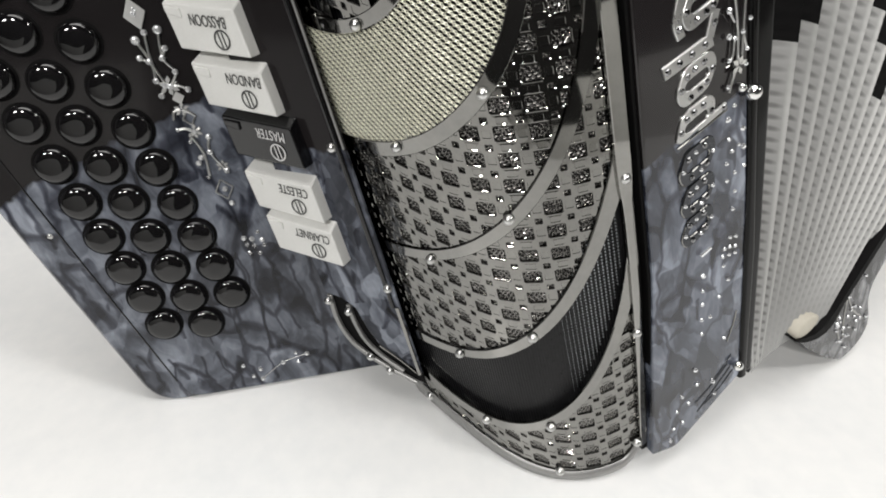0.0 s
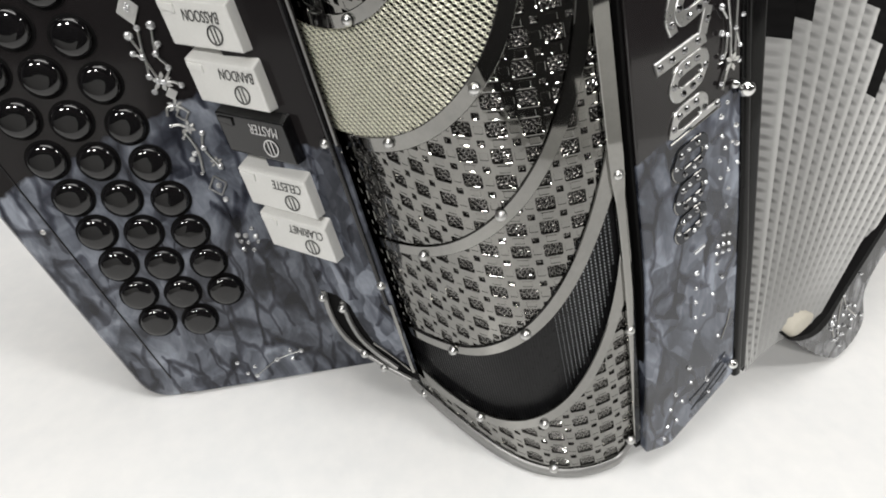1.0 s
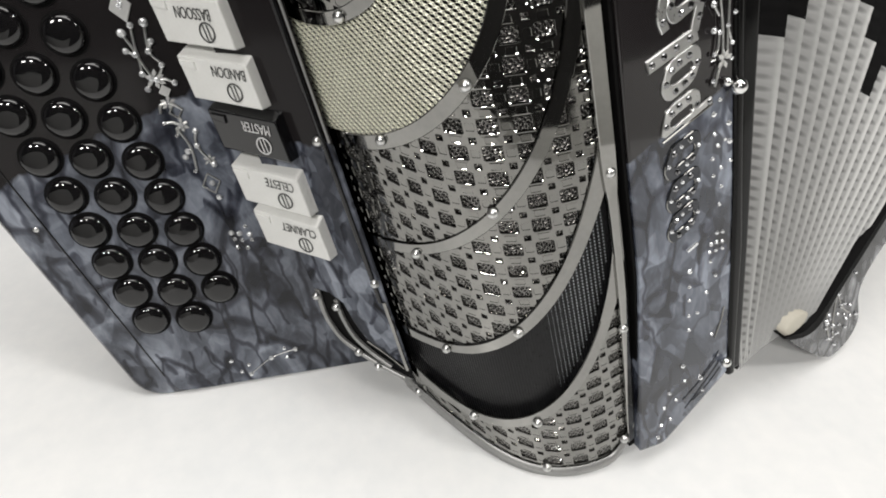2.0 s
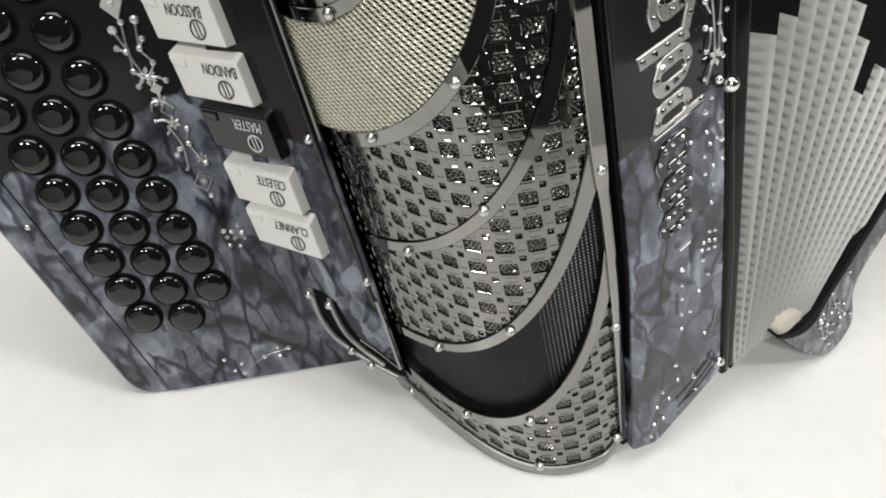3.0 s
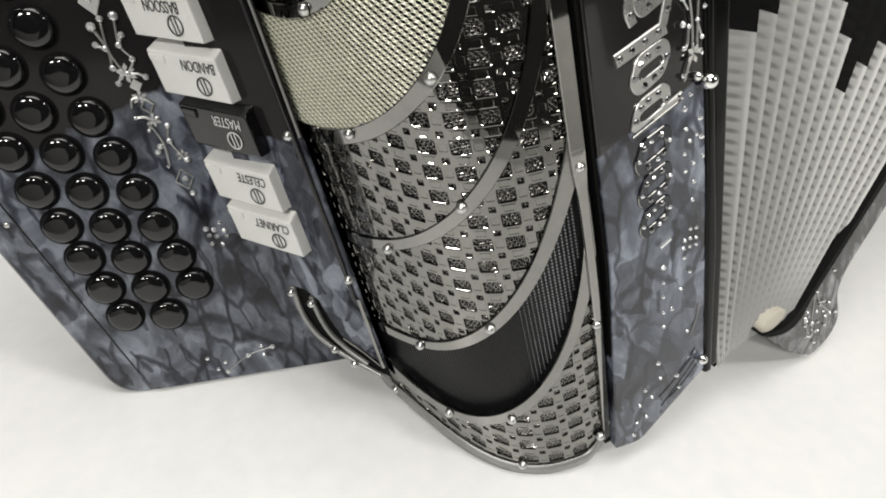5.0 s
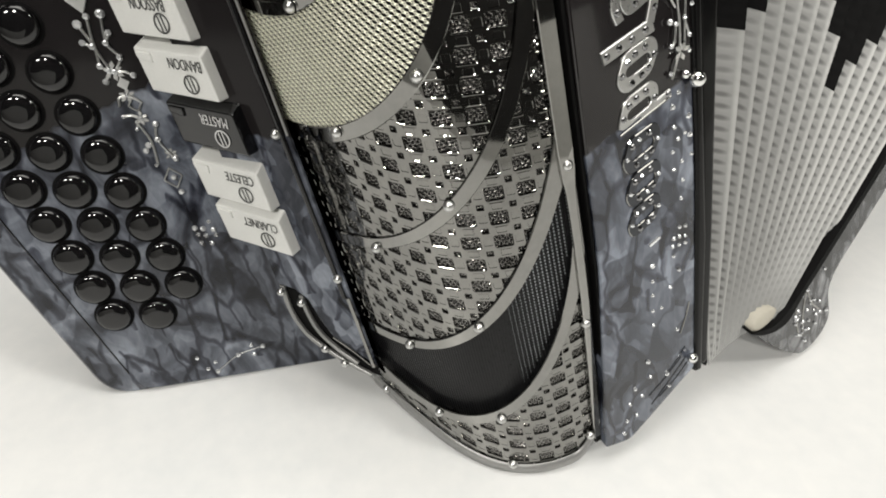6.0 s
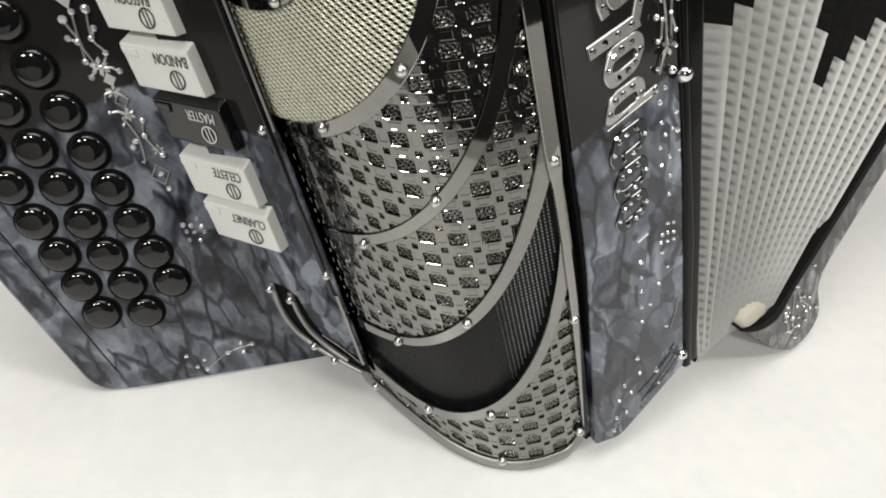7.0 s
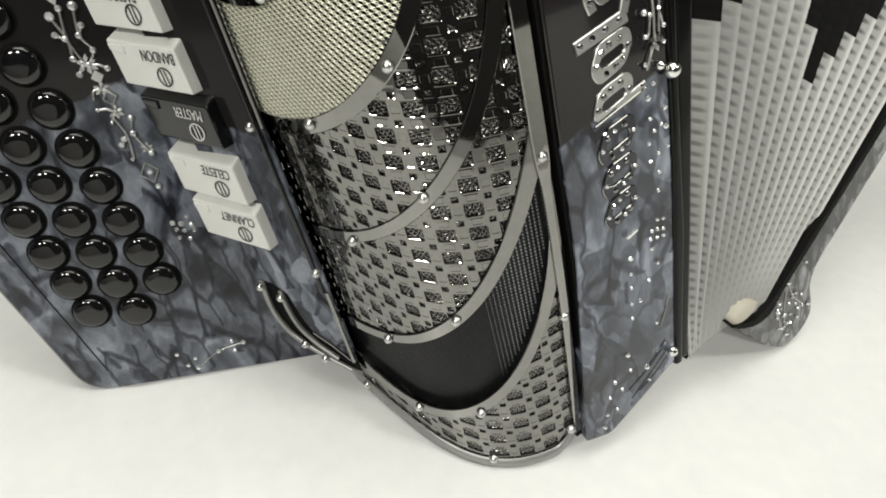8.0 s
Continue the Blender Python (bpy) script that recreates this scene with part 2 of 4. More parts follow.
# ---------------------------------------------------------------- mesh helpers


def mesh_of(name, verts, faces, mat, smooth=False):
    me = bpy.data.meshes.new(name)
    me.from_pydata([tuple(v) for v in verts], [], faces)
    me.update()
    for mm in (mat if isinstance(mat, (list, tuple)) else [mat]):
        me.materials.append(mm)
    if smooth:
        me.polygons.foreach_set("use_smooth", [True] * len(me.polygons))
    return me


def soft_shaded(me, angle=30):
    """Smooth shading, with edges sharper than the angle kept crisp."""
    me.polygons.foreach_set("use_smooth", [True] * len(me.polygons))
    me.set_sharp_from_angle(angle=radians(angle))
    return me


def part(name, bm, mat, parent, label="", smooth=False):
    """One mesh object under a thing or a part, from a bmesh."""
    me = bpy.data.meshes.new(name)
    bmesh.ops.recalc_face_normals(bm, faces=bm.faces)
    bm.to_mesh(me)
    bm.free()
    for mm in (mat if isinstance(mat, (list, tuple)) else [mat]):
        me.materials.append(mm)
    if smooth:
        me.polygons.foreach_set("use_smooth", [True] * len(me.polygons))
    return piece(name, me, parent, label=label)


def piece(name, me, parent, m=None, label=""):
    ob = new(name, me)
    ob.parent = parent
    if m is not None:
        ob.matrix_basis = m
    if label:
        ob["label"] = label
    return ob


def bevelled(bm, width, segments=2, angle=30):
    edges = [e for e in bm.edges if len(e.link_faces) == 2 and e.calc_face_angle(0) > radians(angle)]
    bmesh.ops.bevel(bm, geom=edges, offset=width, segments=segments, profile=0.6, affect="EDGES", clamp_overlap=True)
    return bm


def prism(outline, push):
    """A closed solid: an outline of points, pushed along a vector."""
    bm = bmesh.new()
    front = [bm.verts.new(p) for p in outline]
    back = [bm.verts.new(Vector(p) + Vector(push)) for p in outline]
    n = len(front)
    bm.faces.new(front)
    bm.faces.new(back[::-1])
    for i in range(n):
        bm.faces.new((front[i], back[i], back[(i + 1) % n], front[(i + 1) % n]))
    bmesh.ops.recalc_face_normals(bm, faces=bm.faces)
    return bm


def box_bm(x0, x1, y0, y1, z0, z1):
    return prism([(x0, y0, z0), (x1, y0, z0), (x1, y0, z1), (x0, y0, z1)], (0, y1 - y0, 0))


def round_corner(a, corner, b, radius, n=6):
    """Points of a rounded corner between the sides corner-a and corner-b."""
    corner, a, b = Vector(corner), Vector(a), Vector(b)
    p, q = corner + (a - corner).normalized() * radius, corner + (b - corner).normalized() * radius
    return [p * (1 - t) ** 2 + corner * 2 * t * (1 - t) + q * t * t for t in [i / n for i in range(n + 1)]]


def rounded(points, radii, n=6):
    out = []
    for i, (p, r) in enumerate(zip(points, radii)):
        out += round_corner(points[i - 1], p, points[(i + 1) % len(points)], r, n) if r else [Vector(p)]
    return out


def turned(profile, n=16):
    """A body turned about z from (radius, height) pairs."""
    verts, faces = [], []
    for r, h in profile:
        for i in range(n):
            a = 2 * math.pi * i / n
            verts.append((r * math.cos(a), r * math.sin(a), h))
    for j in range(len(profile) - 1):
        for i in range(n):
            k = (i + 1) % n
            faces.append((j * n + i, j * n + k, (j + 1) * n + k, (j + 1) * n + i))
    faces.append(tuple(range((len(profile) - 1) * n, len(profile) * n)))
    return verts, faces


def facing(at, normal, spin=0.0):
    """A pose at a point whose z looks along normal."""
    return Matrix.Translation(at) @ Vector(normal).to_track_quat("Z", "Y").to_matrix().to_4x4() @ Matrix.Rotation(radians(spin), 4, "Z")


# ---------------------------------------------------------------- the room
def slab(name, x0, x1, y0, y1, z0, z1, mat, label, category, bevel=0.0):
    bm = box_bm(x0, x1, y0, y1, z0, z1)
    if bevel:
        bevelled(bm, bevel, 3)
    ob = part(name, bm, mat, None)
    return tagged(ob, label, category, kind="structure")


X0, X1, Y0, Y1, ROOF = -2.3, 2.3, -1.65, 2.3, 1.95
slab("floor", X0, X1, Y0, Y1, ROOM_FLOOR - 0.1, ROOM_FLOOR, FLOORPAINT, "dark carpeted floor of the room", "floor")
slab("wall_north", X0, X1, Y1, Y1 + 0.1, ROOM_FLOOR, ROOF, WALLPAINT, "plain grey painted wall behind the table", "wall")
# unseen wall behind the camera: white reflector panels of several heights, dark above them
# panel heights set where bright and dark meet in the polished metal
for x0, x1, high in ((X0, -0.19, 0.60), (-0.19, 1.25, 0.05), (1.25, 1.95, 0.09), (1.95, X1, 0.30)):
    slab("wall_south_reflector", x0, x1, Y0 - 0.1, Y0, ROOM_FLOOR, high, LIGHTPAINT, "unseen white panel added for bright reflections, behind the camera", "wall")
    slab("wall_south", x0, x1, Y0 - 0.1, Y0, high, ROOF, DARKPAINT, "unseen dark wall added for dark reflections, behind the camera", "wall")
# side wall, unseen too: white panels added below for reflections, dark above
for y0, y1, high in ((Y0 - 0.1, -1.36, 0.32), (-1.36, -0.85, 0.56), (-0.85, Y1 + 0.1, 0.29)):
    slab("wall_east", X1, X1 + 0.1, y0, y1, high, ROOF, DARKPAINT, "unseen dark wall added for dark reflections, at the side", "wall")
    slab("wall_east_reflector", X1, X1 + 0.1, y0, y1, ROOM_FLOOR, high, LIGHTPAINT, "unseen white panel added for bright reflections, at the side", "wall")
slab("wall_west", X0 - 0.1, X0, Y0 - 0.1, Y1 + 0.1, ROOM_FLOOR, ROOF, WALLPAINT, "plain grey painted side wall", "wall")
slab("ceiling", X0 - 0.1, X1 + 0.1, Y0 - 0.1, Y1 + 0.1, ROOF, ROOF + 0.1, CEILPAINT, "dark painted ceiling over the table", "ceiling")


def table():
    top = tagged(new("table"), "black table hidden under a white tablecloth", "table")
    top.matrix_world = pose(0, 0, ROOM_FLOOR, 0, 0, 20)
    x0, x1, y0, y1 = -0.80, 1.50, -1.40, 1.30
    nx, ny = 110, 130
    h = -ROOM_FLOOR
    verts = []
    for j in range(ny + 1):
        for i in range(nx + 1):
            x, y = x0 + (x1 - x0) * i / nx, y0 + (y1 - y0) * j / ny
            z = h - 0.0006 - 0.0020 * max(0.0, noise.fractal(Vector((x * 4.5, y * 4.5, 0.3)), 1.0, 2.0, 3) + 0.15)
            verts.append((x, y, z))
    faces = [(j * (nx + 1) + i, j * (nx + 1) + i + 1, (j + 1) * (nx + 1) + i + 1, (j + 1) * (nx + 1) + i) for j in range(ny) for i in range(nx)]
    # the hem that hangs over the four sides
    rim = [i for i in range(nx + 1)] + [j * (nx + 1) + nx for j in range(1, ny + 1)] + [ny * (nx + 1) + i for i in range(nx - 1, -1, -1)] + [j * (nx + 1) for j in range(ny - 1, 0, -1)]
    n0 = len(verts)
    for k, i in enumerate(rim):
        x, y, z = verts[i]
        out = 0.004 + 0.006 * math.sin(k * 0.55) ** 2
        verts.append((x + (out if x > x1 - 0.01 else -out if x < x0 + 0.01 else 0), y + (out if y > y1 - 0.01 else -out if y < y0 + 0.01 else 0), h - 0.22))
    for k in range(len(rim)):
        m = (k + 1) % len(rim)
        faces.append((rim[k], n0 + k, n0 + m, rim[m]))
    cloth = new("tablecloth", mesh_of("tablecloth", verts, faces, TABLECLOTH, True))
    cloth.matrix_world = top.matrix_world
    tagged(cloth, "smooth white tablecloth with faint creases, spread over the table", "tablecloth")
    part("tabletop", box_bm(x0 + 0.01, x1 - 0.01, y0 + 0.01, y1 - 0.01, h - 0.04, h - 0.008), SATIN, top)
    for sx in (x0 + 0.06, x1 - 0.06):
        for sy in (y0 + 0.06, y1 - 0.06):
            part("leg", box_bm(sx - 0.025, sx + 0.025, sy - 0.025, sy + 0.025, 0, h - 0.04), SATIN, top)


table()

# ---------------------------------------------------------------- trimmings
def faceted_stone(name, r, h):
    """A cut stone: girdle, sloping crown and flat table."""
    verts, faces = turned([(r * 0.92, 0), (r * 0.92, h * 0.2), (r * 0.72, h * 0.7), (r * 0.42, h)], 8)
    return mesh_of(name, verts, faces, CRYSTAL)


STONE = faceted_stone("rhinestone", 0.0009, 0.0008)
STONE_SMALL = faceted_stone("rhinestone", 0.0007, 0.0006)
STONE_LARGE = faceted_stone("rhinestone", 0.0012, 0.0010)
STONE_DARK = faceted_stone("rhinestone", 0.0013, 0.0007)
GEM_CRYSTAL = varied("large_cut_crystal", (0.70, 0.71, 0.72), (0.94, 0.95, 0.96), 600, 0.04, 0.6, 0.02)
GEM = faceted_stone("rhinestone", 0.0014, 0.0012)
GEM_LARGE = faceted_stone("rhinestone", 0.0019, 0.0015)
for me in (GEM, GEM_LARGE):
    me.materials.clear()
    me.materials.append(GEM_CRYSTAL)
STONE_DARK.materials.clear()
STONE_DARK.materials.append(DARK_STONE)
jitter = random.Random(5)


def stone(at, normal, parent, size=1):
    tilt = Vector(normal) + Vector((jitter.uniform(-0.12, 0.12), jitter.uniform(-0.12, 0.12), jitter.uniform(-0.12, 0.12)))
    return piece("rhinestone", (STONE_SMALL, STONE, STONE_LARGE, STONE_DARK, GEM, GEM_LARGE)[size], parent, facing(at, tilt, jitter.uniform(0, 45)))


def smooth_path(points, n=6):
    """A Catmull-Rom path through the points."""
    pts = [Vector(p) for p in points]
    if len(pts) < 3:
        return pts
    pts = [2 * pts[0] - pts[1]] + pts + [2 * pts[-1] - pts[-2]]
    out = []
    for i in range(1, len(pts) - 2):
        a, b, c, d = pts[i - 1:i + 3]
        for k in range(n):
            t = k / n
            out.append(0.5 * ((2 * b) + (c - a) * t + (2 * a - 5 * b + 4 * c - d) * t * t + (3 * b - a - 3 * c + d) * t ** 3))
    return out + [pts[-2]]


def wire(name, points, r, mat, parent, normal, label=""):
    """A round wire along a path."""
    path = smooth_path(points)
    verts, faces = [], []
    up = Vector(normal)
    for i, p in enumerate(path):
        way = (path[min(i + 1, len(path) - 1)] - path[max(i - 1, 0)]).normalized()
        side = way.cross(up).normalized()
        for k in range(6):
            a = math.pi / 3 * k
            verts.append(p + side * r * math.cos(a) + up * r * math.sin(a))
    for i in range(len(path) - 1):
        for k in range(6):
            m = (k + 1) % 6
            faces.append((i * 6 + k, i * 6 + m, i * 6 + 6 + m, i * 6 + 6 + k))
    return piece(name, mesh_of(name, verts, faces, mat, True), parent, label=label)


def ribbon(name, points, wide, thick, mat, parent, normal, label=""):
    """A flat strap with softened edges along a path."""
    path = smooth_path(points)
    verts, faces = [], []
    up = Vector(normal)
    e = min(0.0003, wide / 4)
    for i, p in enumerate(path):
        way = (path[min(i + 1, len(path) - 1)] - path[max(i - 1, 0)]).normalized()
        side = way.cross(up).normalized()
        h = wide / 2
        for o, t in ((-h, 0), (-h, thick - e), (-h + e, thick), (h - e, thick), (h, thick - e), (h, 0)):
            verts.append(p + side * o + up * t)
    for i in range(len(path) - 1):
        for k in range(5):
            q = i * 6 + k
            faces.append((q, q + 1, q + 7, q + 6))
    n = (len(path) - 1) * 6
    faces += [tuple(range(6)), tuple(range(n + 5, n - 1, -1))]
    return piece(name, mesh_of(name, verts, faces, mat), parent, label=label)


# ---------------------------------------------------------------- the accordion
accordion = tagged(new("accordion"), "black and grey pearl button accordion with rhinestones, on the white table", "accordion")
accordion.matrix_world = LEANING
TOP = 0.315

# -- the grille: a curved front, written as (u, z): u runs along the curve, from the middle to the right
GX = np.linspace(-0.064, 0.048, 500)
GF = np.maximum(GX, -0.036)  # straight towards the shelf, curved over the rest
GY = 0.1710 - 0.1133 * GF + 11.593 * GF ** 2 - 20.33 * GF ** 3 - 1681 * GF ** 4 - 0.69 * (GX - GF)
GU = np.concatenate([[0], np.cumsum(np.hypot(np.diff(GX), np.diff(GY)))])
GU -= np.interp(0, GX, GU)
# towards the shelf the front turns back a little and widens
GD = 1 + 36 * np.maximum(0, -0.018 - GX) ** 2
GX, GY = 0.0115 + (GX - 0.0115) * GD, 0.001 + (GY - 0.001) * GD
GS = np.gradient(GY, GX)


def on_front(u, z, off=0.0):
    """The place on the curved front at (u, z), off metres proud of it, and the outward normal."""
    x, y, s = np.interp(u, GU, GX), np.interp(u, GU, GY), np.interp(u, GU, GS)
    n = Vector((s, -1, 0)).normalized()
    return Vector((x, y, 0.214 + (z - 0.214) * np.interp(u, GU, GD))) + n * off, n


U_LEFT, U_RIGHT = -0.0615, 0.0412


def bottom_z(u):
    """Height of the grille's lower edge."""
    t = (u - 0.024) / 0.0875
    return -0.0002 + 0.040 * t * t * (1.0 if u < 0.024 else 14)


class Oval:
    def __init__(self, cu, cz, a, b):
        self.cu, self.cz, self.a, self.b = cu, cz, a, b

    def at(self, deg):
        return self.cu + self.a * math.sin(radians(deg)), self.cz - self.b * math.cos(radians(deg))

    def has(self, u, z):
        return ((u - self.cu) / self.a) ** 2 + ((z - self.cz) / self.b) ** 2 < 1


RING_IN, RING_OUT = Oval(-0.040, 0.215, 0.0545, 0.0545), Oval(-0.040, 0.215, 0.0600, 0.0600)
MID_IN, MID_OUT = Oval(-0.040, 0.215, 0.0755, 0.0970), Oval(-0.040, 0.215, 0.0815, 0.1015)
LOW_IN, LOW_OUT = Oval(-0.034, 0.215, 0.0825, 0.1432), Oval(-0.034, 0.215, 0.0900, 0.1475)
OPEN = Oval(-0.020, 0.128, 0.0605, 0.0935)

grille = new("grille")
grille.parent = accordion
grille["label"] = "curved perforated nickel grille with riveted straps"


def sheet(name, nu, nz, zlow, zhigh, off, mat, label="", ripple=0.0):
    verts, faces = [], []
    for i in range(nu + 1):
        u = U_LEFT + (U_RIGHT - U_LEFT) * i / nu
        lo, hi = zlow(u), zhigh(u)
        o = off + (ripple if i % 2 else 0)
        for j in range(nz + 1):
            verts.append(on_front(u, lo + (hi - lo) * j / nz, o)[0])
    for i in range(nu):
        for j in range(nz):
            a = i * (nz + 1) + j
            faces.append((a, a + nz + 1, a + nz + 2, a + 1))
    return piece(name, mesh_of(name, verts, faces, mat, not ripple), grille, label=label)


def band(name, inner, outer, mat, d0, d1, off=0.0002, thick=0.0007, n=90, label=""):
    """A raised strap between two ovals, over the degrees d0..d1, with softened edges."""
    verts, faces = [], []
    e = 0.0003
    for i in range(n + 1):
        d = d0 + (d1 - d0) * i / n
        (ui, zi), (uo, zo) = inner.at(d), outer.at(d)
        ln = math.hypot(uo - ui, zo - zi)
        f = e / max(ln, 1e-4)
        for t, o in ((0, 0), (0, thick - e), (f, thick), (0.5, thick), (1 - f, thick), (1, thick - e), (1, 0)):
            u, z = ui + (uo - ui) * t, zi + (zo - zi) * t
            u = min(max(u, U_LEFT), U_RIGHT + 0.001)
            verts.append(on_front(u, z, off + o)[0])
    for i in range(n):
        for j in range(6):
            a = i * 7 + j
            faces.append((a, a + 1, a + 8, a + 7))
    me = mesh_of(name, verts, faces, mat)
    bm = bmesh.new()
    bm.from_mesh(me)
    bmesh.ops.remove_doubles(bm, verts=bm.verts, dist=0.00002)
    ob = part(name, bm, mat, grille, label)
    soft_shaded(ob.data, 25)
    return ob


def perforated(name, inside, to_u, to_z, rows, mat, label=""):
    """A pierced sheet: large openings, small ones between them and stamped pads in the gaps.
    to_u(i) and to_z(i, j) place the columns and rows, which bend a little with the sheet."""
    verts, faces = [], []

    def put(i, j, o):
        verts.append(on_front(to_u(i), to_z(i, j), o)[0])
        return len(verts) - 1

    def ring(a, b):
        for k in range(len(a)):
            m = (k + 1) % len(a)
            faces.append((a[k], a[m], b[m], b[k]))

    def oblong(i, j, a, b, o, round_by):
        out = []
        for sx, sz in ((-1, -1), (1, -1), (1, 1), (-1, 1)):
            first, second = ((sx * a, sz * b * (1 - round_by)), (sx * a * (1 - round_by), sz * b))
            if sx * sz < 0:
                first, second = second, first
            for da, db in (first, second):
                out.append(put(i + da, j + db, o))
        return out

    for ii in range(-22, 13):
        for jj in range(-2 * rows, 2 * rows + 1):
            i, j = ii / 2, jj / 2
            if not inside(to_u(i), to_z(i, j)):
                continue
            wide, tall = ii % 2 == 0, jj % 2 == 0
            a, b = (0.33 if wide else 0.17), (0.32 if tall else 0.18)
            cell = oblong(i, j, a, b, 0, 0.0)
            if wide and tall:
                w, h, hole = 0.300, 0.280, True
            elif not wide and not tall:
                w, h, hole = 0.115, 0.125, True
            else:
                w, h, hole = (0.160 if wide else 0.130), (0.150 if tall else 0.130), False
            rim = oblong(i, j, w, h, 0, 0.18)
            ring(cell, rim)
            if hole:
                # the lower side is rolled in further than the other three
                roll = oblong(i, j + 0.010, w - 0.006, h - 0.016, -0.00010, 0.18)
                lip = oblong(i, j + 0.021, w - 0.014, h - 0.033, -0.00028, 0.18)
                ring(rim, roll)
                ring(roll, lip)
                ring(lip, oblong(i, j + 0.021, w - 0.014, h - 0.033, -0.0008, 0.18))
            else:
                low = oblong(i, j + 0.007, w - 0.010, h - 0.015, -0.00011, 0.18)
                ring(rim, low)
                faces.append(tuple(low))
    bm = bmesh.new()
    bm.from_mesh(mesh_of(name, verts, faces, mat))
    bmesh.ops.remove_doubles(bm, verts=bm.verts, dist=0.00003)
    ob = part(name, bm, mat, grille, label)
    soft_shaded(ob.data, 15)
    return ob


def wire_mesh(name, inside, pu, pz, off, mat, label="", low=0.150, high=0.278, gap=1.0, relief=0.00016, tall=0.565, proud=0.0, shear=0.0, twist=0.0):
    """Fine expanded mesh: staggered openings in a bright sheet whose strands slope upwards."""
    verts, faces = [], []
    uneven = random.Random(3)
    j = 0
    z = low
    while z < high:
        shift = pu / 2 if j % 2 else 0
        u = -0.066 + shift
        while u < 0.05:
            if inside(u, z):
                bulge = off
                slope = relief * uneven.uniform(0.55, 1.3)
                turn = twist * uneven.uniform(-1.2, 0.0)
                n0 = len(verts)
                for k in range(6):
                    a = math.pi / 3 * k
                    verts.append(on_front(u + pu * 0.5 * math.cos(a) * 1.0, z + pz * 0.667 * math.sin(a), bulge)[0])
                for k in range(6):
                    a = math.pi / 3 * k
                    verts.append(on_front(u + pu * 0.43 * gap * math.cos(a), z + pz * (tall * gap * math.sin(a) - shear * math.cos(a)), bulge + proud + slope * math.sin(a) + turn * math.cos(a))[0])
                for k in range(6):
                    a = math.pi / 3 * k
                    verts.append(on_front(u + pu * 0.415 * gap * math.cos(a), z + pz * ((tall - 0.025) * gap * math.sin(a) - shear * math.cos(a)), bulge + proud + slope * math.sin(a) + turn * math.cos(a) - 0.0002)[0])
                for k in range(6):
                    m = (k + 1) % 6
                    faces.append((n0 + k, n0 + m, n0 + 6 + m, n0 + 6 + k))
                    faces.append((n0 + 6 + k, n0 + 6 + m, n0 + 12 + m, n0 + 12 + k))
            u += pu
        z += pz
        j += 1
    return piece(name, mesh_of(name, verts, faces, mat), grille, label=label)


LOW_MID = Oval(-0.034, 0.215, 0.0845, 0.1442)
RING_MID = Oval(-0.040, 0.215, 0.0575, 0.0575)
OPEN_MID = Oval(-0.020, 0.128, 0.0640, 0.0968)

sheet("backing_cloth", 164, 30, lambda u: bottom_z(u) + 0.006, lambda u: TOP, -0.0034, GAUZE, "ribbed black speaker cloth behind the grille", 0.0002)
wire_mesh("mesh_lining", lambda u, z: U_LEFT < u < U_RIGHT - 0.001 and (LOW_IN.has(u, z) or z > 0.215) and not RING_IN.has(u, z), 0.0018, 0.00105, -0.0007, LINING, "bright mesh behind the pierced sheet", 0.070, TOP - 0.012, 0.76, 0.00010, proud=0.00006, twist=0.00017)
wire_mesh("lower_lining", lambda u, z: U_LEFT < u < U_RIGHT - 0.002 and z > bottom_z(u) + 0.003 and not OPEN_MID.has(u, z), 0.0018, 0.00105, -0.0007, LINING, "bright mesh behind the lower pierced sheet", 0.003, 0.088, 0.76, 0.00010, proud=0.00006, twist=0.00017)

def upper_u(i):
    return 0.0033 + 0.0110 * i + (0.00030 * i * i if i < 0 else 0)


def upper_z(i, j):
    return 0.1503 - 0.0021 * i + 0.00023 * i * i + 0.0088 * j


def lower_u(i):
    return 0.0024 + 0.0108 * i


def lower_z(i, j):
    return 0.0302 + 0.0008 * (i - 1.8) ** 2 + 0.0079 * j


def rib_glints():
    """Pale dashes laid on the right-hand cloth ribs of the lower opening as glints."""
    verts, faces = [], []
    for k in range(16):
        u = 0.0110 + 0.00172 * k
        half = 0.00006 + 0.00017 * min(1.0, k / 8)
        z = 0.034
        while z < 0.150:
            if OPEN.has(u, z) and not LOW_IN.has(u, z):
                n0 = len(verts)
                for du, dz in ((-half, 0), (half, 0), (half, 0.0008), (-half, 0.0008)):
                    verts.append(on_front(u + du, z + dz, -0.0024)[0])
                faces.append((n0, n0 + 1, n0 + 2, n0 + 3))
            z += 0.0014
    piece("rib_glints", mesh_of("rib_glints", verts, faces, RIB_GLINT), grille, label="pale dashes laid as glints on the right-hand cloth ribs")


rib_glints()
HUB_OUT, HUB_IN = Oval(-0.040, 0.234, 0.0380, 0.0380), Oval(-0.040, 0.234, 0.0335, 0.0335)
HUB_MID = Oval(-0.040, 0.234, 0.0358, 0.0358)
perforated("perforated_sheet", lambda u, z: U_LEFT + 0.0018 < u < U_RIGHT - 0.002 and z < TOP - 0.01 and (LOW_MID.has(u, z) or z > 0.215) and (HUB_MID.has(u, z) or not RING_MID.has(u, z)), upper_u, upper_z, 20, NICKEL, "pierced nickel sheet with square openings")
perforated("lower_sheet", lambda u, z: U_LEFT + 0.002 < u < U_RIGHT - 0.003 and z < 0.09 and z > bottom_z(u) + 0.0022 and not OPEN_MID.has(u, z), lower_u, lower_z, 10, NICKEL, "pierced nickel sheet at the foot of the grille")
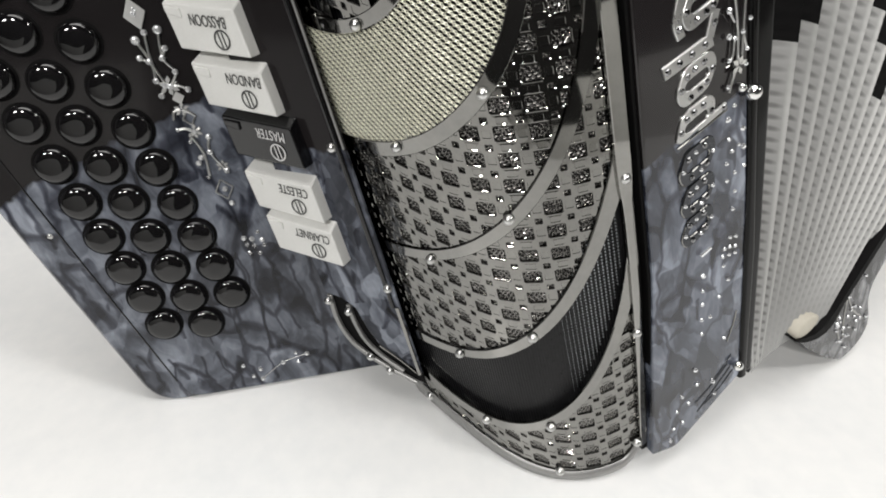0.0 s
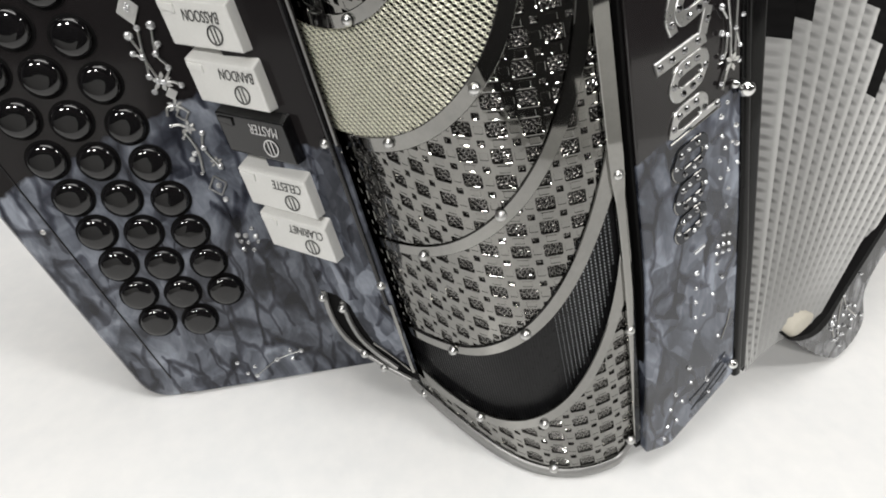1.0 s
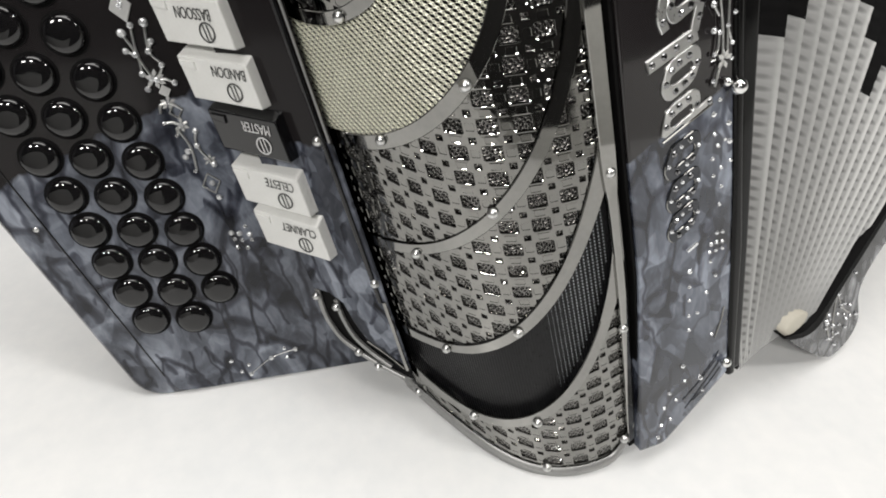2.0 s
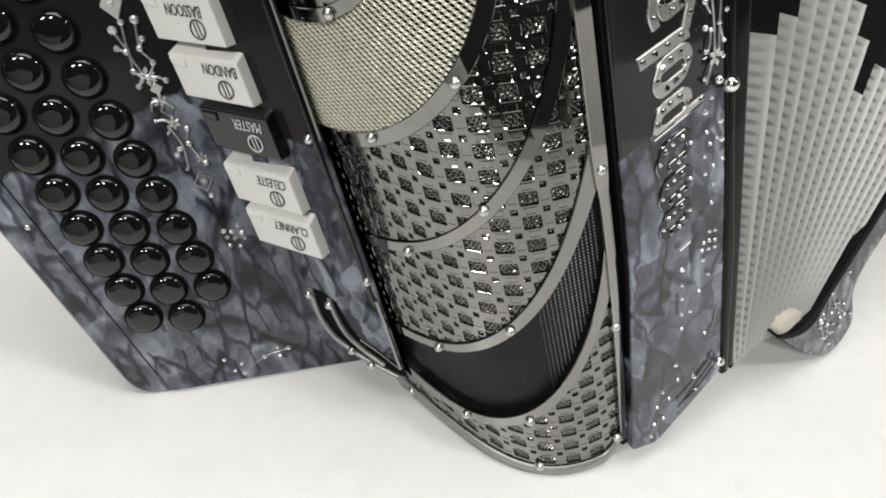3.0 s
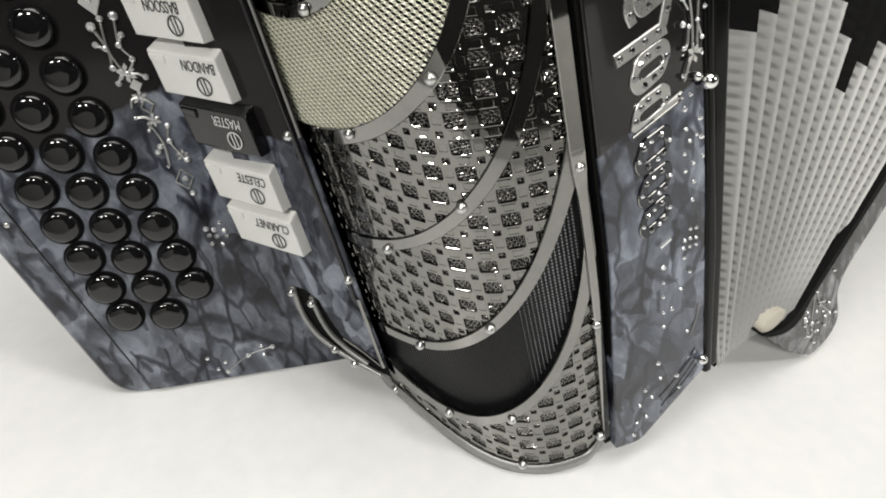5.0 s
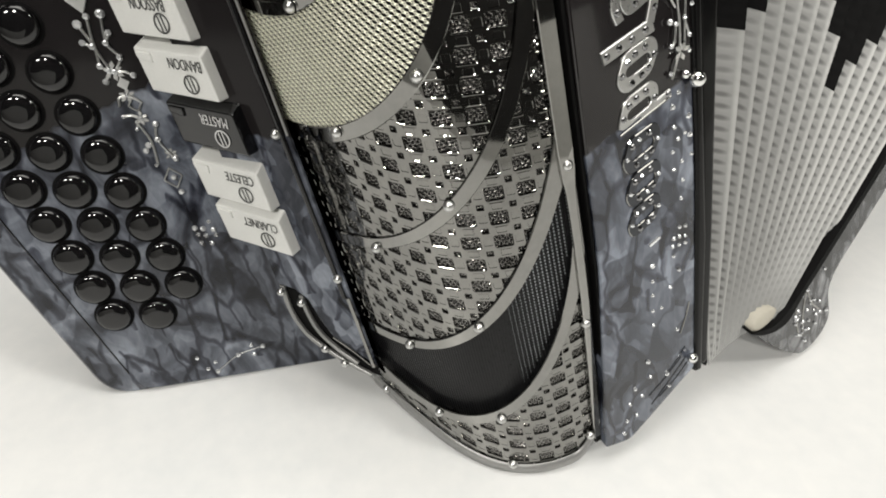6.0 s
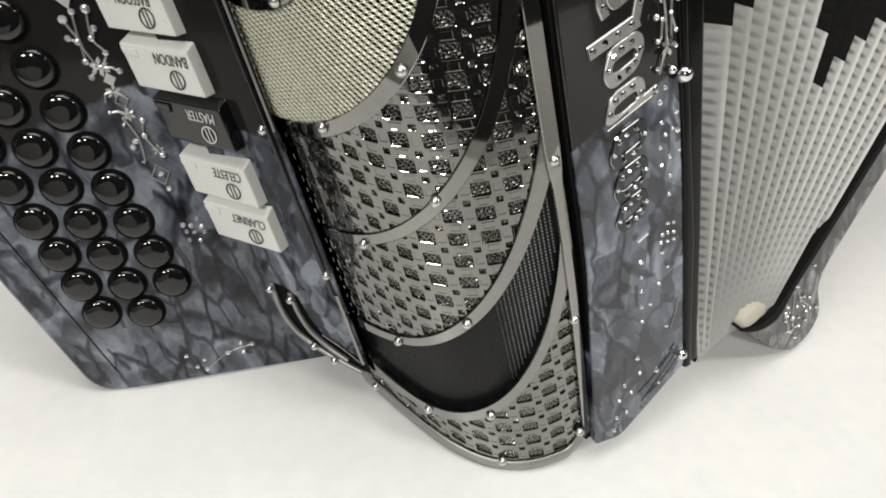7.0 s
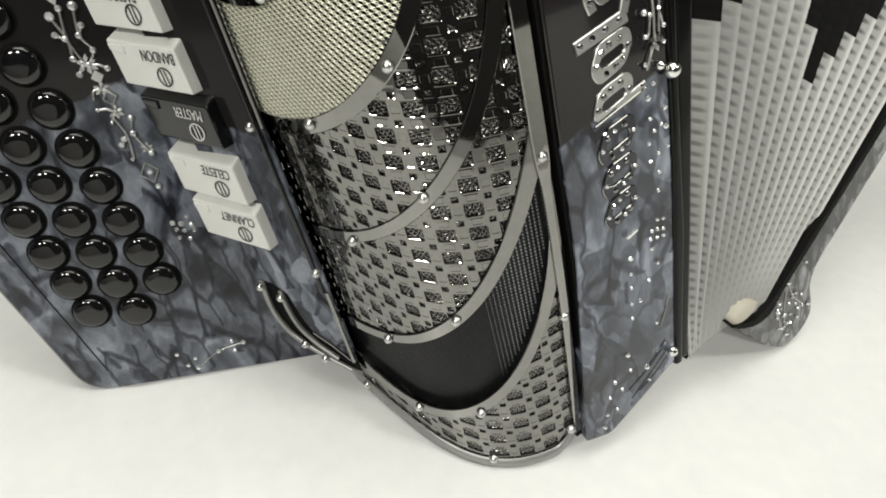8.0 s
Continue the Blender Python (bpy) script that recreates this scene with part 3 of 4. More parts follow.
wire_mesh("wire_mesh", lambda u, z: RING_MID.has(u, z) and u > U_LEFT + 0.0008 and not HUB_MID.has(u, z), 0.0022, 0.00132, -0.0001, WIRE, "bright fine wire mesh", gap=0.98, relief=0.00017, tall=0.54, shear=0.30)
band("hub_strap", HUB_IN, HUB_OUT, STRAP, -34, 180)
band("ring_strap", RING_IN, RING_OUT, STRAP, -22, 180)
band("middle_strap", MID_IN, MID_OUT, STRAP, -18, 118)
band("lower_strap", LOW_IN, LOW_OUT, STRAP, -17, 80)
band("opening_rim", OPEN, Oval(-0.020, 0.128, 0.0655, 0.0985), STRAP, -42, 88)


def edge_strip(name, ulo, uhi, z0, z1, off, thick, mat, n=40, label="", fall=0.0):
    """An upright strip along the curve; ulo and uhi give its sides at each height."""
    verts, faces = [], []
    e = 0.0003
    for i in range(n + 1):
        z = z0 + (z1 - z0) * i / n
        a, b = ulo(z), uhi(z)
        for u, o in ((a, 0), (a, thick - e), (a + e, thick), (b - e, thick - fall), (b, thick - fall - e), (b, 0)):
            verts.append(on_front(u, z, off + o)[0])
    for i in range(n):
        for j in range(5):
            k = i * 6 + j
            faces.append((k, k + 1, k + 7, k + 6))
    return piece(name, mesh_of(name, verts, faces, mat), grille, label=label)


def right_u(z):
    return 0.0418 - 0.004 * max(0.0, (0.10 - z) / 0.10) ** 1.5




def widening(z):
    t = min(1.0, max(0.0, (z - 0.118) / 0.018))
    return t * t * (3 - 2 * t)


edge_strip("side_strap", lambda z: right_u(z) - 0.0036 - 0.0012 * widening(z), lambda z: right_u(z) + 0.0013 * widening(z), 0.008, TOP, 0.0005, 0.0017, STRAP, fall=0.0009)


def bottom_rim():
    verts, faces = [], []
    n = 80
    for i in range(n + 1):
        u = -0.0655 + (0.0385 + 0.0655) * i / n
        z = bottom_z(u)
        drop = 0.0028 * min(1.0, max(0.0, -u / 0.035))
        for dz, o in ((-0.0034 - drop, -0.004), (-0.0020 - drop, 0.0006), (0.0006, 0.0015), (0.0030, 0.0012), (0.0034, 0.0004)):
            verts.append(on_front(u, z + dz, o)[0])
    for i in range(n):
        for j in range(4):
            k = i * 5 + j
            faces.append((k, k + 5, k + 6, k + 1))
    piece("bottom_rim", mesh_of("bottom_rim", verts, faces, RIM, True), grille, label="rounded nickel lower edge")


bottom_rim()
RIVET = mesh_of("rivet", *turned([(0.0020, 0.0), (0.0019, 0.0007), (0.0015, 0.0014), (0.0008, 0.0019), (0.0002, 0.0020)], 16), CHROME_SATIN, True)
for u, z in ((-0.0004, 0.1731), (-0.0344, 0.1589), (-0.0006, 0.1309), (-0.0339, 0.1145), (-0.0009, 0.0810), (-0.0332, 0.0693),
             (0.0385, 0.0682), (0.0400, 0.1327), (-0.0583, 0.0365), (-0.0012, 0.0343), (-0.0013, 0.0074), (0.0332, 0.0106), (-0.0292, 0.0330), (-0.0362, 0.1983)):
    at, nrm = on_front(u, z, 0.0012)
    piece("rivet", RIVET, grille, facing(at, nrm), "small domed chrome rivet")


# -- the treble case behind the grille
def treble_case():
    verts, faces = [], []
    n = 70
    for i in range(n + 1):
        u = -0.0660 + (0.0425 + 0.0660) * i / n
        z0 = bottom_z(min(u, 0.040)) + 0.001
        p = on_front(u, 0, -0.0042)[0]
        for q, z in ((p, z0), (p, TOP), (Vector((p.x * 0.95 + 0.002, 0.262, 0)), TOP), (Vector((p.x * 0.95 + 0.002, 0.262, 0)), z0 + 0.012)):
            verts.append((q.x, q.y, z))
    for i in range(n):
        for j in range(4):
            a, b = i * 4 + j, i * 4 + (j + 1) % 4
            faces.append((a, a + 4, b + 4, b))
    faces += [(0, 1, 2, 3), tuple(n * 4 + k for k in (3, 2, 1, 0))]
    ob = piece("treble_case", mesh_of("treble_case", verts, faces, BLACK), accordion, label="black lacquered treble case")
    return ob


treble_case()


# -- the shelf with the register switches
SHELF_A, SHELF_DIR = Vector((-0.0570, 0.2030, 0)), Vector((-0.9246, 0.381, 0))
SHELF_N = Vector((-0.381, -0.9246, 0))


def on_shelf(s, z, off=0.0):
    return SHELF_A + SHELF_DIR * s + Vector((0, 0, z)) + SHELF_N * off


def shelf():
    low = [(-0.0036, 0.0390), (0.0, 0.0405), (0.0157, 0.0490), (0.0276, 0.0595), (0.0318, 0.0690), (0.0328, 0.0786), (0.0322, 0.0900)]
    pts = [on_shelf(s, z, -0.0014) for s, z in low] + [on_shelf(0.0322, TOP, -0.0014), on_shelf(-0.0036, TOP, -0.0014)]
    sh = part("register_shelf", prism(pts, Vector((-0.02, 0.05, 0))), CLOTH, accordion, "black shelf beside the grille, with a pearl cover")
    cover = [(-0.0040, 0.0470), (0.0052, 0.0553), (0.0135, 0.0625), (0.0170, 0.0720), (0.0190, 0.0830), (0.0245, 0.0885), (0.0322, 0.0910), (0.0322, TOP), (-0.0040, TOP)]
    bm = prism([on_shelf(s, z, 0.0003) for s, z in cover], -SHELF_N * 0.0014)
    bevelled(bm, 0.0004, 2, 40)
    part("cover", bm, SHELF_PAINT, sh, "pearl cover plate, black at its upper end")
    ribbon("strap", [on_shelf(s, z, -0.0010) for s, z in ((0.0309, 0.0900), (0.0322, 0.0786), (0.0312, 0.0695), (0.0268, 0.0598), (0.0150, 0.0492), (0.0010, 0.0405))], 0.0023, 0.0014, RIM, sh, SHELF_N, "curved nickel strap")
    ribbon("strap", [on_shelf(s, z, -0.0010) for s, z in ((0.0228, 0.0845), (0.0229, 0.0744), (0.0206, 0.0640), (0.0145, 0.0550), (0.0060, 0.0470))], 0.0020, 0.0015, RIM, sh, SHELF_N, "curved nickel strap")
    ribbon("strap", [on_shelf(s, z, -0.0004) for s, z in ((0.0135, 0.0622), (0.0052, 0.0548), (-0.0014, 0.0475))], 0.0012, 0.0012, STRAP, sh, SHELF_N, "thin nickel edging")
    wire("edge_bar", [on_shelf(-0.0012, z, 0.0006) for z in (0.0850, 0.12, 0.16, 0.22, TOP)], 0.0011, BLACK, sh, SHELF_N, "rounded black edge beside the grille")
    wire("edge_line", [on_shelf(-0.0036, z, 0.0006) for z in (0.157, 0.17, 0.19, 0.22, TOP)], 0.0005, RIM, sh, SHELF_N, "thin nickel line")
    ribbon("strap", [on_shelf(-0.0030, z, 0.0004) for z in (0.0470, 0.0600, 0.0720, 0.0850)], 0.0016, 0.0010, STRAP, sh, SHELF_N, "upright nickel edging")
    for s, z in ((0.0318, 0.0871), (0.0230, 0.0815), (0.0205, 0.0554), (0.0124, 0.0475)):
        piece("rivet", RIVET, sh, facing(on_shelf(s, z, 0.0008), SHELF_N), "small domed chrome rivet")
    for s, z in ((0.0008, 0.1583), (-0.0022, 0.0952)):
        piece("rivet", RIVET, sh, facing(on_shelf(s, z, 0.0012), SHELF_N), "small domed chrome rivet")


shelf()

SWITCH_N = Vector((-0.462, -0.887, 0)).normalized()
SWITCH_ACROSS = Vector((0.887, -0.462, 0)).normalized()


def text_mesh(words, size, mat):
    cu = bpy.data.curves.new("writing", "FONT")
    cu.body, cu.size, cu.extrude, cu.align_x, cu.align_y = words, size, 0.00004, "CENTER", "CENTER"
    ob = bpy.data.objects.new("writing_source", cu)
    scene.collection.objects.link(ob)
    bpy.context.view_layer.update()
    me = bpy.data.meshes.new_from_object(ob.evaluated_get(bpy.context.evaluated_depsgraph_get()))
    bpy.data.objects.remove(ob)
    me.materials.clear()
    me.materials.append(mat)
    return me


def ring_mesh(name, r_in, r_out, h, mat, n=28, squash=1.0):
    verts, faces = [], []
    for i in range(n):
        a = 2 * math.pi * i / n
        c, s = math.cos(a), math.sin(a) * squash
        verts += [(r_in * c, r_in * s, 0), (r_in * c, r_in * s, h), (r_out * c, r_out * s, h), (r_out * c, r_out * s, 0)]
    for i in range(n):
        k = (i + 1) % n
        for j in range(3):
            faces.append((i * 4 + j, i * 4 + j + 1, k * 4 + j + 1, k * 4 + j))
    return mesh_of(name, verts, faces, mat)


def register_switch(x, z, words, mat, ink, label, along=0.0, height=0.0160, wide=0.0328):
    """A slanted rocker key; z is the height of its middle. The writing stands on its head."""
    sw = new("register_switch")
    sw.parent = accordion
    x -= 0.0016
    mid = Vector((x, 0.2093 - (x + 0.0834) * 0.5208, z))
    m = Matrix((SWITCH_ACROSS, Vector((0, 0, 1)), SWITCH_N)).transposed().to_4x4()
    sw.matrix_basis = Matrix.Translation(mid) @ m
    sw["label"] = label
    w, h, d, skew = wide / 2, height / 2, 0.0085, -0.0038
    pts = [(-w, -h - skew, 0), (w, -h + skew, 0), (w, h + skew, 0), (-w, h - skew, 0)]
    bm = prism([Vector(p) for p in pts], Vector((0, 0, -d)))
    # the upper side of the key slopes up towards the back
    for v in bm.verts:
        if v.co.z < -0.001 and v.co.y > 0:
            v.co.y += 0.0042
            v.co.x += 0.0025 if v.co.x < 0 else 0.0
    bevelled(bm, 0.0007, 3, 25)
    part("key_body", bm, mat, sw, smooth=False)
    # finger ledge along the upper edge
    lw = w * 0.52
    bm = prism([Vector((-w + 0.0011, h - skew - 0.0036, -0.0004)), Vector((-w + lw - 0.0006, h - skew * 0.48 - 0.0042, -0.0004)), Vector((-w + lw, h - skew * 0.48 - 0.0011, -0.0004)), Vector((-w + 0.0011, h - skew - 0.0013, -0.0004))], Vector((0, 0, 0.0012)))
    bevelled(bm, 0.0003, 2, 40)
    part("finger_ledge", bm, mat, sw)
    tilt = math.degrees(math.atan2(2 * skew, wide))
    t = text_mesh(words, 0.0056, ink)
    piece("writing", t, sw, pose(w * 0.30 + along, h * 0.50 + skew * 0.30, 0.0003, 0, 0, 180 + tilt) @ Matrix.Diagonal((0.68, 1, 1, 1)), "condensed lettering")
    badge = ring_mesh("badge", 0.0031, 0.0037, 0.0001, ink, squash=0.95)
    at = (w * 0.40, -h * 0.34 + skew * 0.40)
    piece("badge", badge, sw, pose(at[0], at[1], 0.0003))
    for dx in (-0.0009, 0.0009):
        part("badge_bar", box_bm(at[0] + dx - 0.00025, at[0] + dx + 0.00025, at[1] - 0.0026, at[1] + 0.0026, 0.0003, 0.0004), ink, sw)
    return sw


for x, z, words, mat, ink, lab, along in ((-0.0885, 0.2062, "BASSOON", IVORY, INK, "white plastic register switch marked BASSOON", -0.0020),
                                   (-0.0873, 0.1848, "BANDON", IVORY, INK, "white plastic register switch marked BANDON", 0.0022),
                                   (-0.0840, 0.1640, "MASTER", BLACK, PALE_INK, "black plastic register switch marked MASTER", 0.0010),
                                   (-0.0846, 0.1407, "CELESTE", IVORY, INK, "white plastic register switch marked CELESTE", 0.0018),
                                   (-0.0834, 0.1203, "CLARINET", IVORY, INK, "white plastic register switch marked CLARINET", 0.0010)):
    register_switch(x, z, words, mat, ink, lab, along)


# -- the keyboard with its buttons
KB_N = Vector((0.258, -0.965, 0.049)).normalized()


def on_keyboard(x, z, off=0.0):
    return Vector((x, 0.2254 + (0.258 * (x + 0.1187) + 0.049 * (z - 0.1367)) / 0.965, z)) + KB_N * off


def keyboard():
    kb = new("keyboard")
    kb.parent = accordion
    kb["label"] = "button board, black above and grey pearl below"
    lean = 0.142

    def outer(z):
        return -0.1827 - lean * (z - 0.056)

    # the flat field, and a border that falls away to the outer edge
    corners = [(outer(0.056) + 0.0137, 0.0534), (-0.0780, 0.0326), (-0.0780, TOP), (outer(TOP) + 0.0137, TOP)]
    pts = rounded([on_keyboard(x, z) for x, z in corners], [0.009, 0, 0, 0.01], 8)
    part("board", prism(pts, -KB_N * 0.014), KEYBOARD_PAINT, kb)
    a = rounded([on_keyboard(x, z, -0.0002) for x, z in ((outer(TOP) + 0.0142, TOP), (outer(0.056) + 0.0142, 0.0561), (-0.0780, 0.0351))], [0, 0.010, 0], 8)
    b = rounded([on_keyboard(x, z, -0.0024) for x, z in ((outer(TOP) + 0.0006, TOP), (outer(0.056) + 0.0006, 0.0547), (-0.0780, 0.0324))], [0, 0.0125, 0], 8)
    c = rounded([on_keyboard(x, z, -0.0038) for x, z in ((outer(TOP) - 0.0007, TOP), (outer(0.056) - 0.0007, 0.0538), (-0.0780, 0.0315))], [0, 0.013, 0], 8)
    d = rounded([on_keyboard(x, z, -0.0140) for x, z in ((outer(TOP) - 0.0007, TOP), (outer(0.056) - 0.0007, 0.0538), (-0.0780, 0.0315))], [0, 0.013, 0], 8)
    n = len(a)
    quads = [(k * n + i, k * n + i + 1, k * n + n + i + 1, k * n + n + i) for k in range(3) for i in range(n - 1)]
    piece("border", mesh_of("border", a + b + c + d, quads, KEYBOARD_PAINT), kb, label="rounded pearl border with a dark seam")
    wire("seam", [on_keyboard(outer(z) + 0.0140, z, 0.0) for z in (0.064, 0.12, 0.18, 0.24, 0.30)], 0.0004, BLACK, kb, KB_N)
    for z in (0.1475, 0.235):
        piece("screw", RIVET, kb, facing(on_keyboard(outer(z) + 0.0102, z, -0.0014), KB_N) @ Matrix.Diagonal((0.7, 0.7, 0.5, 1)), "small steel screw")
    R = 0.0071
    prof = [(R * 0.99, -0.001), (R, 0.0012)] + [(R * f, 0.0012 + 0.0025 * (1 - f ** 4.2) ** 0.5) for f in (0.995, 0.98, 0.96, 0.93, 0.89, 0.84, 0.78, 0.70, 0.61, 0.5, 0.38, 0.25, 0.12, 0.03)]
    # black ring in place of the dark gap between a button and its hole
    gap_ring = ring_mesh("button_gap", R * 0.99, 0.0081, 0.0004, CLOTH, 32)
    cap = mesh_of("button", *turned(prof, 36), BUTTON, True)
    for x, z, count in ((-0.1625, 0.0941, 12), (-0.1461, 0.0881, 12), (-0.1306, 0.0982, 11)):
        for i in range(count):
            k = min(i, 8)
            up = 0.0162 * k + 0.00021 * k * (k - 6.1) + 0.0185 * (i - k)
            at = on_keyboard(x - 0.00145 * i - 0.00010 * max(0, k - 4) ** 2, z + up)
            piece("button_gap", gap_ring, kb, facing(at, KB_N), "black ring standing in for the dark gap round the button")
            piece("button", cap, kb, facing(at, KB_N, jitter.uniform(0, 360)), "domed gloss black button")
    # rhinestone flowers
    spray = [(-0.1197, 0.2100), (-0.1149, 0.2097), (-0.1236, 0.2082), (-0.1151, 0.2029), (-0.1248, 0.2019), (-0.1223, 0.1999), (-0.1174, 0.1998),
             (-0.1228, 0.1927), (-0.1150, 0.1939), (-0.1204, 0.1902), (-0.1187, 0.1893), (-0.1132, 0.1865), (-0.1232, 0.1869)]
    for i, (x, z) in enumerate(spray):
        stone(on_keyboard(x, z, 0.0006), KB_N, kb, 5 if i < 3 and i != 0 else 4)
    for way in (((-0.1197, 0.2100), (-0.1215, 0.1995), (-0.1200, 0.1905)), ((-0.1236, 0.2082), (-0.1218, 0.1998), (-0.1228, 0.1927)),
                ((-0.1149, 0.2097), (-0.1172, 0.1998), (-0.1150, 0.1939), (-0.1187, 0.1893)), ((-0.1151, 0.2029), (-0.1174, 0.1998)),
                ((-0.1187, 0.1893), (-0.1155, 0.1885), (-0.1132, 0.1865)), ((-0.1223, 0.1999), (-0.1248, 0.2019)), ((-0.1204, 0.1902), (-0.1232, 0.1869)),
                ((-0.1194, 0.1702), (-0.1175, 0.1611), (-0.1189, 0.1515)), ((-0.1133, 0.1670), (-0.1150, 0.1610), (-0.1118, 0.1517)),
                ((-0.1185, 0.1802), (-0.1160, 0.1780), (-0.1145, 0.1760)), ((-0.1185, 0.1802), (-0.1215, 0.1800), (-0.1228, 0.1770)),
                ((-0.1174, 0.1705), (-0.1200, 0.1725), (-0.1231, 0.1730)), ((-0.1174, 0.1705), (-0.1150, 0.1712)), ((-0.1174, 0.1705), (-0.1192, 0.1690), (-0.1205, 0.1670))):
        wire("stem", [on_keyboard(x, z, 0.0005) for x, z in way], 0.00055, CHROME_SATIN, kb, KB_N)
    lower = [(-0.1185, 0.1802), (-0.1133, 0.1670), (-0.1150, 0.1610), (-0.1191, 0.1599), (-0.1208, 0.1580), (-0.1231, 0.1730),
             (-0.1174, 0.1705), (-0.1205, 0.1670), (-0.1118, 0.1517), (-0.1196, 0.1513), (-0.1154, 0.1445), (-0.1151, 0.1379)]
    for i, (x, z) in enumerate(lower):
        stone(on_keyboard(x, z, 0.0006), KB_N, kb, 1 if i in (0, 5, 7, 9) else 4)
    for x, z, w, h in ((-0.1201, 0.2168, 0.0040, 0.0058), (-0.1178, 0.1846, 0.0024, 0.0026)):
        bm = prism([on_keyboard(x + dx * w, z + dz * h) for dx, dz in ((-1, 0), (0, -1), (1, 0), (0, 1))], KB_N * 0.0010)
        bevelled(bm, 0.0003, 2, 40)
        part("plate", bm, SILVER, kb, "diamond-shaped chrome plate")
    for dx, dz in ((-0.0006, 0), (0.0006, 0.0004), (0, -0.0008), (0.0003, 0.0012)):
        stone(on_keyboard(-0.1201 + dx, 0.2172 + dz, 0.0011), KB_N, kb, 0)
    for x, z, w, h in ((-0.1158, 0.1445, 0.0036, 0.0044), (-0.1172, 0.1762, 0.0024, 0.0028)):
        loop = [on_keyboard(x + dx * w, z + dz * h, 0.0003) for dx, dz in ((-1, 0), (0, -1), (1, 0), (0, 1), (-1, 0))]
        for p, q in zip(loop, loop[1:]):
            ribbon("frame", [p, q], 0.0006, 0.0006, CHROME_SATIN, kb, KB_N, "thin diamond-shaped chrome frame")
    petal = ((1.0, 0.2), (0.35, 1.0), (-0.8, 0.6), (-0.9, -0.5), (0.1, -1.0), (0.9, -0.7))
    for cx, cz, size in ((-0.1196, 0.1897, 0.0038), (-0.1176, 0.1707, 0.0030), (-0.1128, 0.1540, 0.0025), (-0.1185, 0.1800, 0.0030)):
        for dx, dz in petal:
            bm = prism([on_keyboard(cx + dx * size * f + dz * size * g, cz + dz * size * f - dx * size * g) for f, g in ((0.15, 0), (0.6, 0.22), (1.0, 0), (0.6, -0.22))], KB_N * 0.0006)
            part("petal", bm, SILVER, kb, "small chrome petal")
    for x, z in ((-0.1166, 0.1209), (-0.1136, 0.1195), (-0.1098, 0.1178), (-0.1163, 0.1177), (-0.1136, 0.1163), (-0.1097, 0.1152), (-0.1166, 0.1137), (-0.1127, 0.1120), (-0.1102, 0.1219)):
        stone(on_keyboard(x, z, 0.0001), KB_N, kb, 4 if z > 0.1177 and z < 0.1215 else 2)
    for x, z in ((-0.1402, 0.0598), (-0.1337, 0.0548), (-0.1344, 0.0494), (-0.1379, 0.0524), (-0.1230, 0.0542), (-0.1159, 0.0570), (-0.1112, 0.0545), (-0.1163, 0.0519)):
        stone(on_keyboard(x, z, 0.0002), KB_N, kb, 4 if x in (-0.1230, -0.1344, -0.1112) else 2)
    wire("stem", [on_keyboard(x, z, 0.0003) for x, z in ((-0.1344, 0.0494), (-0.1230, 0.0542), (-0.1112, 0.0545))], 0.00022, CHROME_SATIN, kb, KB_N)


keyboard()


# -- the side panel of the treble case
BODY_N = Vector((0.45, -0.893, 0))


def on_body(x, z, off=0.0):
    return Vector((x, 0.1849 + (x - 0.0603) * 0.45 / 0.893, z)) + BODY_N * off


def side_panel():
    pts = rounded([on_body(0.0385, 0.0030), on_body(0.0500, -0.0010), on_body(0.0862, 0.0195), on_body(0.0880, TOP), on_body(0.0455, TOP), on_body(0.0455, 0.09)], [0.001, 0.004, 0.002, 0.01, 0.01, 0], 6)
    bm = prism(pts, Vector((-0.02, 0.06, 0)))
    bevelled(bm, 0.0010, 3, 40)
    part("side_panel", bm, BODY_PAINT, accordion, "grey pearl side panel, black above a slanting line")
    for x0, x1, off in ((0.0405, 0.0440, -0.004), (0.0443, 0.0456, -0.0012)):
        bm = prism([on_body(x0 - 0.004, 0.004, off), on_body(x1 - 0.004, 0.004, off), on_body(x1, 0.09, off), on_body(x1, TOP, off), on_body(x0, TOP, off), on_body(x0, 0.09, off)], Vector((-0.01, 0.03, 0)))
        bevelled(bm, 0.0006, 2, 40)
        part("gasket", bm, CLOTH, accordion, "black rubber seam beside the grille")
    for x0, x1, off, wide in ((0.0868, 0.0905, 0.0012, 0.0), (0.0909, 0.0952, -0.0006, 0.0036)):
        bm = prism([on_body(x0 - 0.0035, 0.0160, off), on_body(x1 - 0.0035, 0.0155, off), on_body(x1, 0.08, off), on_body(x1 + wide, 0.17, off), on_body(x1 + wide, TOP, off), on_body(x0, TOP, off), on_body(x0, 0.11, off)], Vector((-0.03, 0.06, 0)))
        bevelled(bm, 0.0017, 5, 40)
        part("bellows_frame", bm, GASKET, accordion, "black bellows frame with rounded edges", smooth=True)


side_panel()


ROUND_LETTER = ((0.0061, 0.0079), (0.0079, 0.0033), (0.0045, -0.0040), (-0.0056, -0.0080), (-0.0083, -0.0033), (-0.0046, 0.0051))
LOW_LETTER = ((0.0061, 0.0077), (0.0080, 0.0036), (0.0060, -0.0008), (-0.0081, -0.0058), (-0.0077, -0.0019), (-0.0050, 0.0046))


